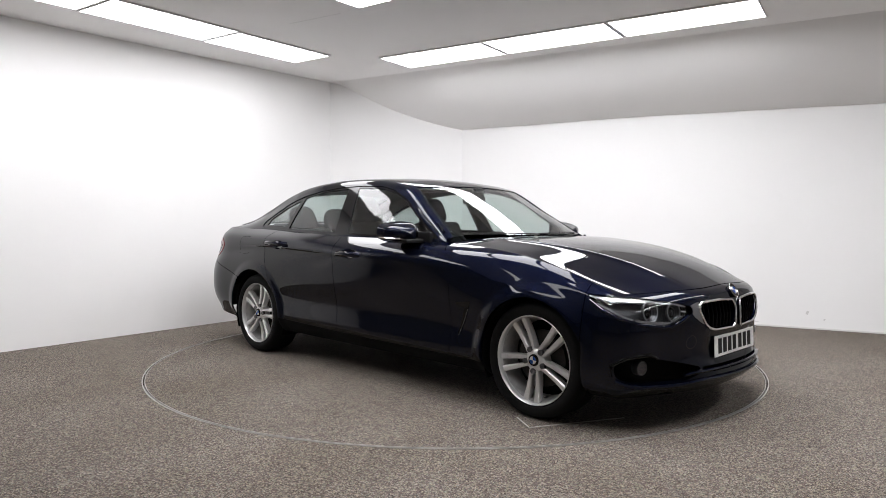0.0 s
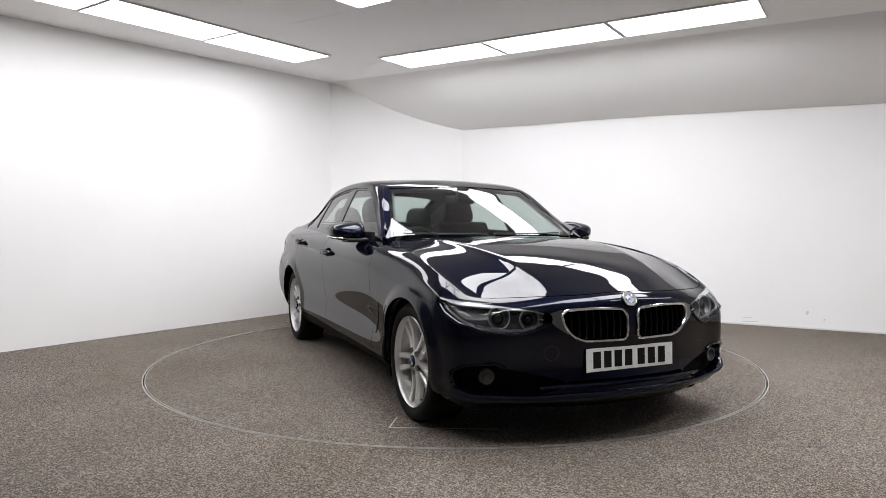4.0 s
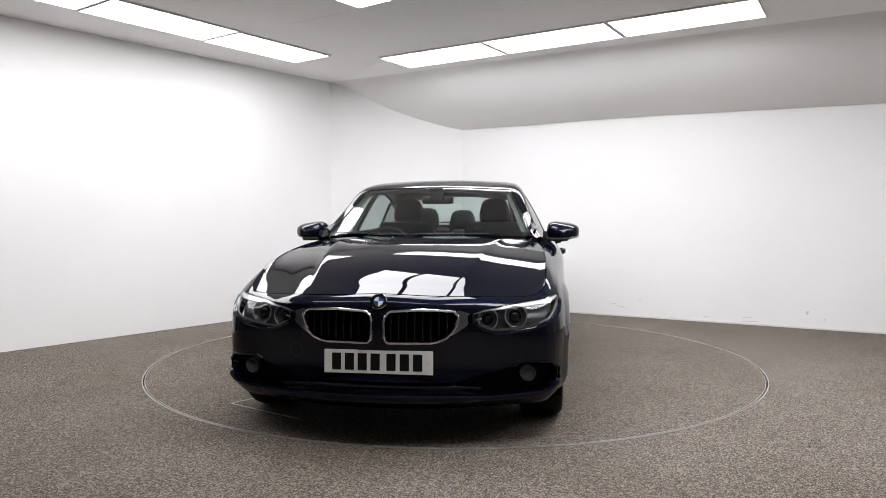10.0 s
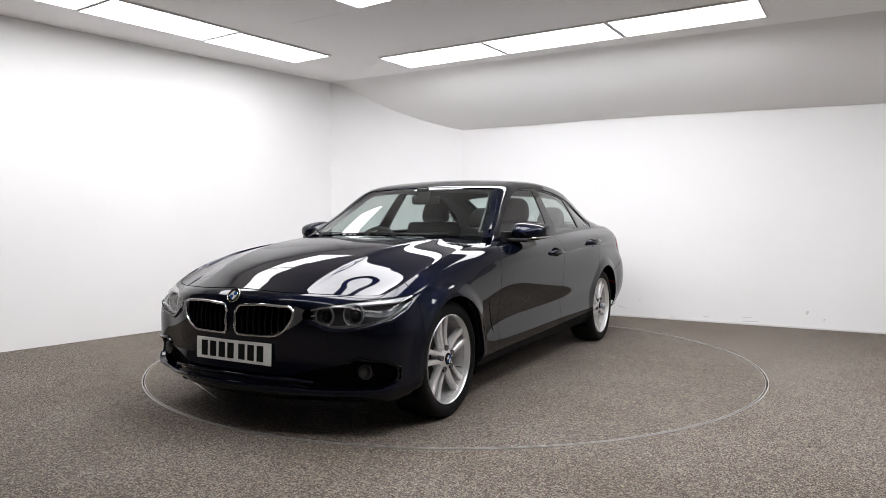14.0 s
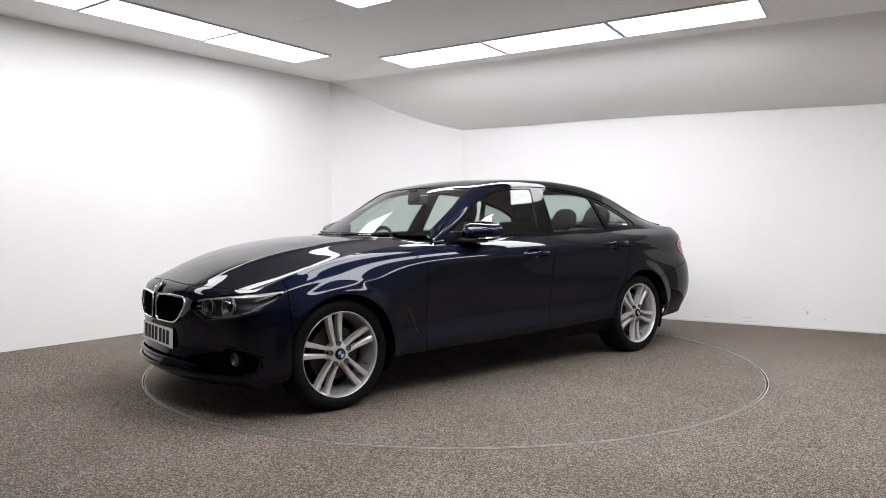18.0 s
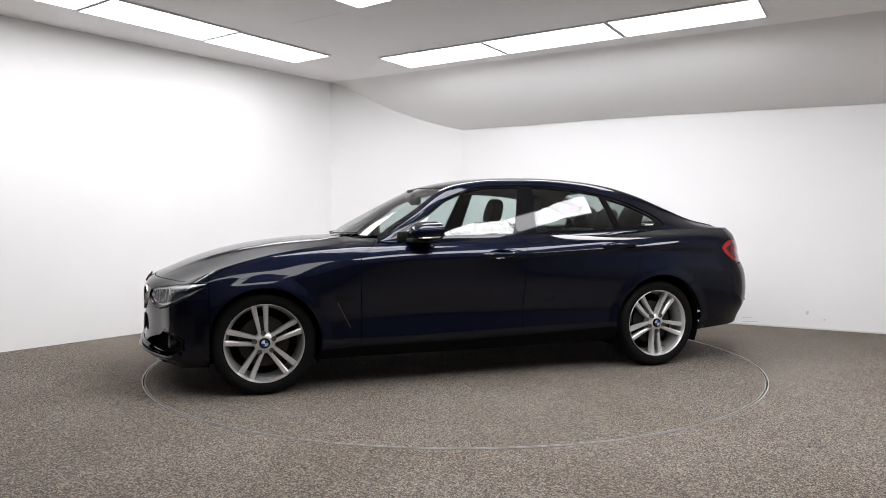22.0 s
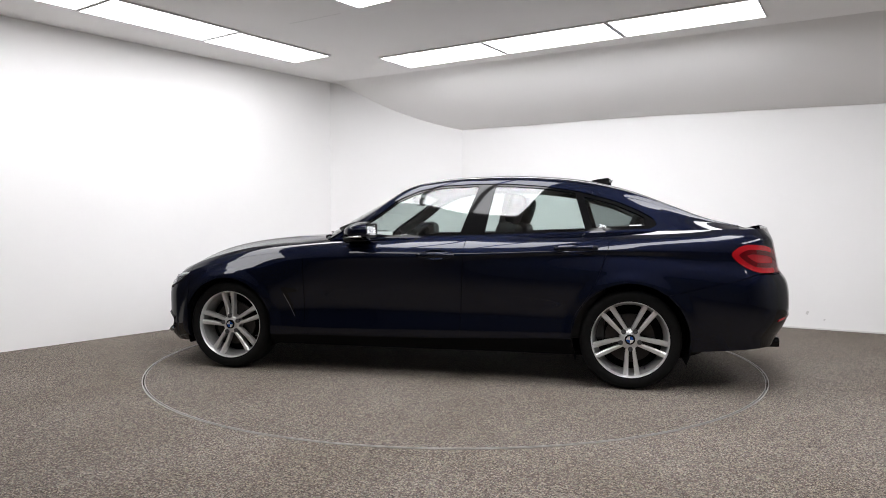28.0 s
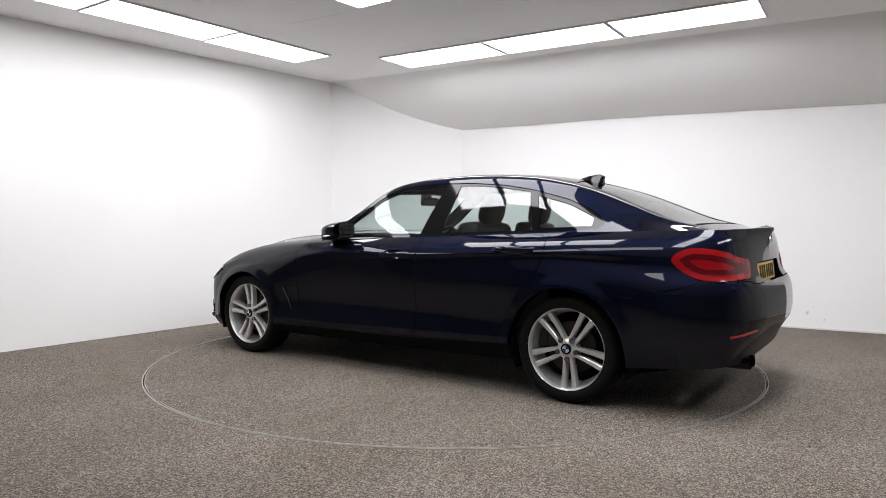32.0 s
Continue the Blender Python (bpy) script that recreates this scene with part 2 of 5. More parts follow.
def build_room():
    ring = [np.array(DISC_AT) + (DISC_R + 0.012) * np.array((math.cos(a), math.sin(a))) for a in np.linspace(0, 2 * math.pi, 129)[:-1]]
    out = [np.array((9 * math.cos(a), 9 * math.sin(a))) for a in np.linspace(0, 2 * math.pi, 129)[:-1]]
    v = [(p[0], p[1], 0) for p in ring] + [(p[0], p[1], 0) for p in out] + [(p[0], p[1], -0.05) for p in ring]
    f = [(i, 128 + i, 128 + (i + 1) % 128, (i + 1) % 128) for i in range(128)]
    f += [(i, (i + 1) % 128, 256 + (i + 1) % 128, 256 + i) for i in range(128)]
    tagged(mesh_ob("floor", v, f, MAT["carpet"]), "grey-brown flecked carpet floor with worn darker patches", "floor", kind="structure")
    tagged(part("floor_pit", closed_lathe([(0.001, -0.06), (2.3, -0.06), (2.3, -0.05), (0.001, -0.05)], 96, "Z"), MAT["gap"], m=pose(*DISC_AT, 0)),
           "dark pit under the turntable", "floor", kind="structure")
    # the fixed trim ring round the disc
    tagged(part("trim_ring", closed_lathe([(DISC_R + 0.012, -0.03), (DISC_R + 0.012, 0.003), (DISC_R + 0.0185, 0.003), (DISC_R + 0.0185, -0.03)], 160, "Z"), MAT["trim_alu"], m=pose(*DISC_AT, 0)),
           "thin metal edging ring set in the carpet", "trim", kind="structure")
    wall("wall_west", WALL_A_END, WALL_A[1], CEIL + 0.03, MAT["white"], "plain white painted studio wall")
    # an added unseen end curves away, so its reflection in the doors fades
    turn = np.linspace(0, radians(70), 13)
    d, o = np.array((-0.581, -0.814)), np.array((-0.814, 0.581))
    face = [np.array(WALL_A_END) + 0.9 * (math.sin(q) * d + (1 - math.cos(q)) * o) for q in turn]
    back = [p + 0.12 * (math.cos(q) * o - math.sin(q) * d) for p, q in zip(face, turn)]
    curve = part("unseen_west_curve", prism([tuple(p) for p in face + back[::-1]], 0, CEIL + 0.05), MAT["white"], smooth=True)
    tagged(curve, "added unseen white wall end, curved so its reflection in the car fades", "wall", kind="structure")
    # unseen dark wall added to keep the door reflections dark
    wall("unseen_west_return", WALL_A[0], tuple(face[-1] + 0.01 * d), CEIL + 0.1, MAT["side_grey"], "added unseen dark grey wall that keeps the car's reflections dark")
    wall("wall_north", WALL_C[0], WALL_C[1], CEIL + 0.1, MAT["white"], "short white painted wall below the cove")
    # unseen stretch added in grey to tone down the car's reflections
    wall("unseen_east_return", WALL_B_END, WALL_B[1], COVE_LOW + 0.08, MAT["side_pale"], "added unseen pale grey wall that tones the car's reflections")
    wall("wall_east", WALL_B[0], WALL_B_END, COVE_LOW + 0.08, MAT["white"], "white painted wall under a sloping cove")
    # unseen walls added round the camera for reflections and bounce light
    wall("unseen_west_side", (-4.9, -9), WALL_A[0], CEIL + 0.1, MAT["side_grey"], "added unseen dark grey side wall that darkens the car's reflections")
    wall("unseen_east_side", WALL_B[1], (5.2, -9), CEIL + 0.1, MAT["side_pale"], "added unseen pale grey side wall for reflections and bounce light")
    wall("unseen_wall_south", (5.2, -7.6), (-4.9, -7.6), CEIL + 0.1, MAT["back"], "added unseen grey back wall for reflections and bounce light")
    # nearly flat ceiling, and the cove that comes down to the east wall
    nx, ny = 0.4845, 0.8748
    ex, ey = 0.8748, -0.4845
    runs = [-2.2, 0.0, 2.2, 4.6, 8.0]
    lows = [2.225, 2.222, 2.222, 2.172, 2.10]
    steps = 14
    v, f = [], []
    w = len(runs)
    for k in range(steps + 1):
        d = 1.0 * k / steps - 0.12 * (k == 0)
        for r, lo in zip(runs, lows):
            x, y = WALL_B[0][0] + ex * r - nx * d, WALL_B[0][1] + ey * r - ny * d
            t = max(0.0, k / steps)
            z = (lo + max(-0.03, 0.30 * d + 0.255 * d * d)) * (1 - t ** 6) + ceil_z(x, y) * t ** 6
            v.append((x, y, z))
    for k in range(steps):
        for c in range(w - 1):
            f.append((w * k + c, w * k + c + 1, w * k + w + c + 1, w * k + w + c))
    tagged(mesh_ob("ceiling_cove", v, f, MAT["ceiling"], smooth=True), "pale grey sloping cove between ceiling and wall", "ceiling", kind="structure")
    q = [(p[0], p[1]) for p in v[-w:]] + [(9, -9), (-9, -9), (-9, 6)]
    n = len(q)
    lo = [(x, y, ceil_z(x, y)) for x, y in q]
    tagged(mesh_ob("ceiling", lo + [(x, y, z + 0.1) for x, y, z in lo], [tuple(range(n))[::-1], tuple(range(n, 2 * n))] + [(i, (i + 1) % n, n + (i + 1) % n, n + i) for i in range(n)], MAT["ceiling"]),
           "flat pale grey ceiling with recessed light panels", "ceiling", kind="structure")


def ceil_z(x, y):
    """The ceiling falls slightly along the west wall."""
    return 2.779 - 0.0145 * ((x + 1.575) * -0.581 + (y - 3.09) * -0.814)


def ceiling_light(x, y, deg, width=0.54, length=1.13, lit="diffuser"):
    """A flush light panel: slim frame and a lit diffuser."""
    root = tagged(new("ceiling_light"), "flat rectangular ceiling light panel, lit bright white", "ceiling light", "ceiling light panels")
    root.matrix_basis = Matrix.Translation((x, y, ceil_z(x, y) - 0.004)) @ pose(0, 0, 0, 0.676, -0.482, 0) @ pose(0, 0, 0, rz=deg)
    t = 0.012
    for cx, cy, sx, sy in ((0, width / 2 + t / 2, length + 2 * t, t), (0, -width / 2 - t / 2, length + 2 * t, t), (length / 2 + t / 2, 0, t, width), (-length / 2 - t / 2, 0, t, width)):
        part("frame_bar", box(sx, sy, 0.016, (cx, cy, -0.004), 0.002, 1), MAT["trim_white"], root)
    part("diffuser", box(length, width, 0.006, (0, 0, -0.003)), MAT[lit], root, "glowing white diffuser")
    return root


build_room()
ROW_DEG_B = -30.5
ROW_DEG_A = 53.0
for k in range(3):
    ceiling_light(-0.120 + 1.0375 * k, 1.759 - 0.621 * k, ROW_DEG_B, 0.56, 1.165)
for k in range(4):
    ceiling_light(-1.795 - 0.633 * k, 1.363 - 0.981 * k, ROW_DEG_A + 3, 0.51, 1.13, "diffuser_weak")
# block of three panels side by side over the turntable
for k in range(3):
    ceiling_light(-0.887 + 0.516 * k, -0.615 - 0.304 * k, ROW_DEG_A + 2.2, length=1.28)
# a row beyond a gap
for k in range(3):
    ceiling_light(2.12 - 0.715 * k, -1.15 - 0.925 * k, 52.3, lit="diffuser_strong")
# two unseen panels added to brighten floor and ceiling on the right
for k in range(2):
    ceiling_light(4.10 - 0.62 * k, -1.5 - 0.98 * k, 58, lit="diffuser_strong")
# a row over the floor in front of the turntable
for k in range(2):
    ceiling_light(-1.75 + 1.02 * k, -2.50 - 0.60 * k, ROW_DEG_B, lit="diffuser_dim")


def strip(name, a, b, width, lift, mat, label, category):
    """A thin line laid on a surface between two points; lift gives its thickness and side."""
    a, b, lift = Vector(a), Vector(b), Vector(lift)
    side = (b - a).cross(lift).normalized() * width / 2
    v = [a - side, a + side, b + side, b - side]
    v = v + [q + lift for q in v]
    f = [(0, 1, 2, 3), (7, 6, 5, 4), (0, 4, 5, 1), (1, 5, 6, 2), (2, 6, 7, 3), (3, 7, 4, 0)]
    return tagged(mesh_ob(name, v, f, mat), label, category, kind="structure")


strip("ceiling_seam", (-1.40, 0.53, ceil_z(-1.40, 0.53)), (-0.92, 0.245, ceil_z(-0.92, 0.245)), 0.004, (0, 0, -0.001), MAT["scuff"], "thin dark joint between ceiling boards", "trim")
_n = Vector((-0.4845, -0.8748, 0))
_e = Vector((0.8748, -0.4845, 0))
_o = Vector((0.107, 3.384, 0))
strip("baseboard", _o + _n * 0.0005 + Vector((0, 0, 0.007)), _o + _e * 5.7 + _n * 0.0005 + Vector((0, 0, 0.007)), 0.014, _n * 0.005, MAT["trim_white"], "low white bead at the foot of the wall", "baseboard")
for r, z, ln, th, tilt in ((1.95, 0.135, 0.05, 0.010, 0.2), (2.05, 0.105, 0.11, 0.007, -0.25), (2.95, 0.055, 0.06, 0.008, 0.1), (3.35, 0.075, 0.10, 0.006, 0.15), (3.38, 0.035, 0.16, 0.007, 0.05),
                           (3.9, 0.16, 0.035, 0.022, 1.2), (4.05, 0.10, 0.02, 0.012, 0.8), (2.25, 0.20, 0.03, 0.006, 1.0), (2.6, 0.03, 0.05, 0.006, 0.0)):
    c = _o + _e * r + Vector((0, 0, z)) + _n * 0.0004
    d = (_e * math.cos(tilt) + Vector((0, 0, 1)) * math.sin(tilt)) * ln / 2
    strip("wall_scuff", c - d, c + d, th, _n * 0.0006, MAT["scuff"], "small grey scuff on the white wall", "scuff")


# ---- the car's surfaces: curves first, then patches cut from them ----
def hermite(xs, ys):
    """A smooth curve through knots (finite-difference slopes), straight beyond its ends."""
    xs, ys = np.asarray(xs, float), np.asarray(ys, float)
    order = np.argsort(xs)
    xs, ys = xs[order], ys[order]
    h = np.diff(xs)
    d = np.diff(ys) / h
    m = np.empty_like(ys)
    m[0], m[-1] = d[0], d[-1]
    m[1:-1] = (d[:-1] * h[1:] + d[1:] * h[:-1]) / (h[1:] + h[:-1])

    def curve(x):
        x = np.asarray(x, float)
        i = np.clip(np.searchsorted(xs, x) - 1, 0, len(h) - 1)
        hh = h[i]
        t = (np.clip(x, xs[0], xs[-1]) - xs[i]) / hh
        r = ((1 + 2 * t) * (1 - t) ** 2 * ys[i] + t * (1 - t) ** 2 * hh * m[i]
             + t * t * (3 - 2 * t) * ys[i + 1] + t * t * (t - 1) * hh * m[i + 1])
        return r + np.where(x > xs[-1], (x - xs[-1]) * m[-1], 0) + np.where(x < xs[0], (x - xs[0]) * m[0], 0)
    return curve


def spline_basis(knots):
    """Second derivatives of the natural cubic spline, as a matrix on the values."""
    k = np.asarray(knots, float)
    n = len(k)
    h = np.diff(k)
    a, b = np.eye(n), np.zeros((n, n))
    for i in range(1, n - 1):
        a[i, i - 1:i + 2] = h[i - 1] / 6, (h[i - 1] + h[i]) / 3, h[i] / 6
        b[i, i - 1:i + 2] = 1 / h[i - 1], -1 / h[i - 1] - 1 / h[i], 1 / h[i]
    return np.linalg.solve(a, b)


def spline_weights(knots, basis, t):
    """Rows of weights that give the spline's value at t from the knot values."""
    k = np.asarray(knots, float)
    t = np.clip(np.asarray(t, float), k[0], k[-1])
    i = np.clip(np.searchsorted(k, t) - 1, 0, len(k) - 2)
    h = k[i + 1] - k[i]
    b = (t - k[i]) / h
    a = 1 - b
    w = np.zeros((len(t), len(k)))
    r = np.arange(len(t))
    w[r, i] += a
    w[r, i + 1] += b
    w += ((a ** 3 - a) * h * h / 6)[:, None] * basis[i] + ((b ** 3 - b) * h * h / 6)[:, None] * basis[i + 1]
    return w


# wheel arches: x, z and radius
ARCH_F = (1.405, 0.318, 0.343)
ARCH_R = (-1.405, 0.318, 0.360)
# plan outline of the body at half height, from the nose round one side to the tail
PLAN_X = [2.146, 2.132, 2.078, 2.002, 1.915, 1.752, 1.405, 0.81, 0.25, -0.32, -0.85, -1.405, -1.825, -2.155, -2.33, -2.395, -2.415]
PLAN_Y = [0, 0.25, 0.452, 0.636, 0.812, 0.877, 0.905, 0.905, 0.905, 0.908, 0.912, 0.915, 0.908, 0.860, 0.70, 0.40, 0]
ANCHOR = [0, 2, 4, 5, 6, 7, 9, 11, 13, 16]
# levels from the sill to the waist: height, then how far out from the plan outline, at the anchor stations
LEVEL_Z = [
    [0.180, 0.180, 0.180, 0.185, 0.19, 0.190, 0.195, 0.225, 0.275, 0.295],
    [0.238, 0.238, 0.242, 0.250, 0.26, 0.265, 0.275, 0.305, 0.338, 0.352],
    [0.32, 0.32, 0.32, 0.33, 0.335, 0.335, 0.345, 0.37, 0.398, 0.412],
    [0.41, 0.41, 0.41, 0.415, 0.43, 0.455, 0.46, 0.47, 0.48, 0.49],
    [0.55, 0.54, 0.53, 0.54, 0.56, 0.59, 0.59, 0.60, 0.60, 0.60],
    [0.635, 0.615, 0.60, 0.625, 0.68, 0.70, 0.72, 0.74, 0.71, 0.69],
    [0.662, 0.642, 0.625, 0.658, 0.718, 0.768, 0.812, 0.842, 0.785, 0.745],
    [0.685, 0.665, 0.645, 0.692, 0.760, 0.810, 0.843, 0.872, 0.86, 0.86],
    [0.697, 0.680, 0.664, 0.710, 0.796, 0.858, 0.872, 0.905, 0.915, 0.91],
    [0.708, 0.693, 0.685, 0.730, 0.826, 0.899, 0.912, 0.952, 0.965, 0.965],
    [0.717, 0.704, 0.704, 0.748, 0.848, 0.925, 0.958, 1.00, 1.015, 1.028],
]
LEVEL_OUT = [
    [-0.04, -0.05, -0.06, -0.07, -0.09, -0.105, -0.105, -0.07, -0.065, -0.085],
    [0.022, 0.002, -0.010, -0.014, -0.022, -0.034, -0.038, -0.022, -0.04, -0.06],
    [-0.002, -0.004, 0.0, 0.0, -0.008, -0.017, -0.018, -0.010, -0.012, -0.02],
    [-0.016, -0.010, 0, 0, -0.004, -0.031, -0.031, -0.008, 0.008, 0.02],
    [0, 0, 0, 0, 0, -0.015, -0.014, 0.004, 0.010, 0.026],
    [-0.013, -0.008, -0.012, -0.014, -0.014, -0.006, -0.004, 0.000, -0.010, 0.008],
    [-0.020, -0.014, -0.022, -0.024, -0.028, -0.004, -0.001, -0.028, -0.042, -0.056],
    [-0.029, -0.022, -0.036, -0.038, -0.050, -0.008, 0.002, -0.020, -0.056, -0.075],
    [-0.041, -0.034, -0.054, -0.054, -0.072, -0.028, -0.010, -0.028, -0.068, -0.075],
    [-0.056, -0.050, -0.080, -0.076, -0.096, -0.068, -0.040, -0.065, -0.095, -0.068],
    [-0.075, -0.070, -0.115, -0.104, -0.122, -0.143, -0.100, -0.165, -0.16, -0.05],
]
TOP = float(len(LEVEL_Z) - 1)


def body_net():
    px, py = np.array(PLAN_X), np.array(PLAN_Y)
    fx = np.concatenate([px[:0:-1], px])
    fy = np.concatenate([-py[:0:-1], py])
    tx, ty = np.gradient(fx), np.gradient(fy)
    ln = np.hypot(tx, ty)
    ox, oy = ty / ln, -tx / ln
    ox[0], oy[0], ox[-1], oy[-1] = -1, 0, -1, 0
    i0 = len(px) - 1
    run = np.concatenate([[0], np.cumsum(np.hypot(np.diff(fx), np.diff(fy)))])
    run -= run[i0]
    half = run[i0:]
    rows = []
    for zs, ds in zip(LEVEL_Z, LEVEL_OUT):
        zc, dc = hermite(half[ANCHOR], zs), hermite(half[ANCHOR], ds)
        d = dc(np.abs(run))
        rows.append(np.stack([fx + ox * d, fy + oy * d, zc(np.abs(run))], 1))
    return run, half, np.array(rows)


RUN, HALF, NET = body_net()
RUN_B = spline_basis(RUN)
LEV = np.arange(len(LEVEL_Z), dtype=float)
LEV_B = spline_basis(LEV)


def station(i):
    """Arc length along the plan outline at a station number (negative: the other side)."""
    return np.sign(i) * np.interp(np.abs(i), np.arange(len(HALF)), HALF)


def body(u, v):
    """The band of bodywork from sill to waist: u along the outline, v the level."""
    wu = spline_weights(RUN, RUN_B, u)
    wv = spline_weights(LEV, LEV_B, v)
    p = np.einsum("ni,nk,kic->nc", wu, wv, NET)
    # flared lips of the wheel arches
    for x, z, r in (ARCH_F, ARCH_R):
        t = np.clip(1 - (np.hypot(p[:, 0] - x, p[:, 2] - z) - r) / 0.085, 0, 1)
        p[:, 1] += np.where(np.abs(p[:, 1]) > 0.6, np.sign(p[:, 1]), 0) * 0.013 * t * t * (3 - 2 * t)
    # finger bowls behind the door handles
    for x, z in ((-0.145, 0.842), (-1.065, 0.884)):
        d = np.clip(1 - ((p[:, 0] - x) / 0.098) ** 2 - ((p[:, 2] - z) / 0.034) ** 2, 0, 1)
        p[:, 1] -= np.sign(p[:, 1]) * 0.017 * d ** 1.2
    return p


WAIST = NET[-1]
N0 = len(PLAN_X) - 1
waist_side_y = hermite(WAIST[N0 + 5:N0 + 14, 0], WAIST[N0 + 5:N0 + 14, 1])
waist_side_z = hermite(WAIST[N0 + 5:N0 + 14, 0], WAIST[N0 + 5:N0 + 14, 2])
_q = body(np.linspace(0, HALF[6], 60), np.full(60, TOP))
_keep = np.concatenate([[True], np.diff(np.maximum.accumulate(_q[:, 1])) > 1e-4])
nose_x = hermite(_q[_keep, 1], _q[_keep, 0])
nose_z = hermite(_q[_keep, 1], _q[_keep, 2])

# bonnet
HOOD_CORNER = body(np.array([station(5.05)]), np.array([TOP]))[0]
HOOD_BACK_X = 0.665
hood_mid_z = hermite([2.075, 1.99, 1.87, 1.65, 1.42, 1.19, 0.94, 0.75, 0.6], [0.717, 0.752, 0.802, 0.872, 0.918, 0.945, 0.964, 0.973, 0.978])


def cowl_x(y):
    return 0.86 - 0.195 * (np.abs(y) / 0.77) ** 2.2


def hood(a, b):
    xs = HOOD_CORNER[0] + (HOOD_BACK_X - HOOD_CORNER[0]) * a
    yw = waist_side_y(xs)
    y = b * yw
    yf = np.clip(np.abs(b) * HOOD_CORNER[1], 0, HOOD_CORNER[1])
    x = (1 - a) * nose_x(yf) + a * cowl_x(b * 0.77)
    ze = waist_side_z(xs)
    zc = hood_mid_z((1 - a) * nose_x(0 * yf) + a * cowl_x(0 * b))
    z = ze + (zc - ze) * (1 - np.abs(b) ** 3.3)
    # a crease each side, from the foot of the pillar to the grille
    d = np.abs(b) - (0.47 + 0.24 * a)
    z = z + (0.010 * np.exp(-np.sqrt((d / 0.07) ** 2 + 0.02)) - 0.004 * np.tanh(d / 0.03)) * np.clip(a * 4, 0, 1) * np.clip((1 - a) * 5, 0, 1)
    fix = nose_z(yf) - (HOOD_CORNER[2] + (0.717 - HOOD_CORNER[2]) * (1 - np.abs(b) ** 3.3))
    return np.stack([x, y, z + fix * (1 - a) ** 2], 1)


# cabin: waist, roof edge and centre line by x
edge_y = hermite([0.66, 0.4, 0.13, -0.12, -0.4, -0.8, -1.15, -1.43, -1.67, -1.91, -2.07], [0.745, 0.665, 0.575, 0.545, 0.535, 0.537, 0.540, 0.545, 0.556, 0.580, 0.61])
edge_z = hermite([0.66, 0.4, 0.13, -0.12, -0.4, -0.8, -1.15, -1.43, -1.67, -1.91, -2.07], [0.953, 1.118, 1.300, 1.357, 1.375, 1.371, 1.333, 1.261, 1.170, 1.079, 1.040])
mid_z = hermite([0.86, 0.65, 0.4, 0.2, 0, -0.3, -0.6, -0.9, -1.2, -1.5, -1.75, -1.95, -2.07], [0.972, 1.095, 1.228, 1.320, 1.368, 1.399, 1.405, 1.391, 1.346, 1.256, 1.152, 1.080, 1.050])
SEC = np.array([0, 1, 2, 3, 4, 5.0, 6.0])
SEC = np.concatenate([-(6.0 - SEC[:-1]), [0], (6.0 - SEC[:-1])[::-1]])
SEC_B = spline_basis(SEC)
EDGE_V = 2.6


def screen_front(v):
    """Where the cabin surface starts, further forward in the middle of the windscreen."""
    return 0.665 + 0.195 * (1 - np.clip(np.abs(v) / EDGE_V, 0, 1) ** 2.2)


def cabin_at(x, v):
    yb, zb = waist_side_y(np.minimum(x, 0.70)), waist_side_z(np.minimum(x, 0.70))
    ye, ze, zm = edge_y(x), edge_z(x), mid_z(x)
    zb = np.minimum(zb, ze - 0.004)
    bul = 0.055 * np.clip((ze - zb) / 0.38, 0.0, 1.0) ** np.where(x > 0, 1.7, 1.0) * np.where(x < -1.2, np.clip(1 - (-1.2 - x) * 2.2, 0.12, 1), 1)
    ln = np.hypot(yb - ye, ze - zb) + 1e-6
    oy, oz = (ze - zb) / ln, (yb - ye) / ln
    col = []
    for f, k in ((0.0, 0.0), (0.34, 0.42), (0.78, 0.62)):
        col.append((yb + (ye - yb) * f + oy * bul * k, zb + (ze - zb) * f + oz * bul * k))
    rise = zm - ze
    col.append((ye, ze))
    col.append((ye * 0.70, ze + rise * 0.56))
    col.append((ye * 0.36, ze + rise * 0.89))
    ys = np.stack([c[0] for c in col] + [0 * x] + [-c[0] for c in col[::-1]], 1)
    zs = np.stack([c[1] for c in col] + [zm] + [c[1] for c in col[::-1]], 1)
    w = spline_weights(SEC, SEC_B, -v)
    return np.stack([x, (w * ys).sum(1), (w * zs).sum(1)], 1)


CABIN_END = -2.07


def cabin(a, v):
    """a from the foot of the windscreen to the foot of the rear window; v across, +-6 at the waist, +-3 at the roof edge."""
    x = screen_front(v) + (CABIN_END - screen_front(v)) * a
    return cabin_at(x, v)


def boot(a, b):
    """Boot lid's flat top: from the rear window to the lip."""
    p = cabin_at(np.full_like(b, CABIN_END), 5.9 * b)
    i = 16 - np.abs(b) * 2.95
    q = body(np.where(b < 0, -1, 1) * np.interp(i, np.arange(len(HALF)), HALF), np.full_like(b, TOP))
    r = p + (q - p) * a[:, None]
    r[:, 2] += -0.016 * np.sin(math.pi * a) * (1 - np.abs(b) ** 3)
    return r


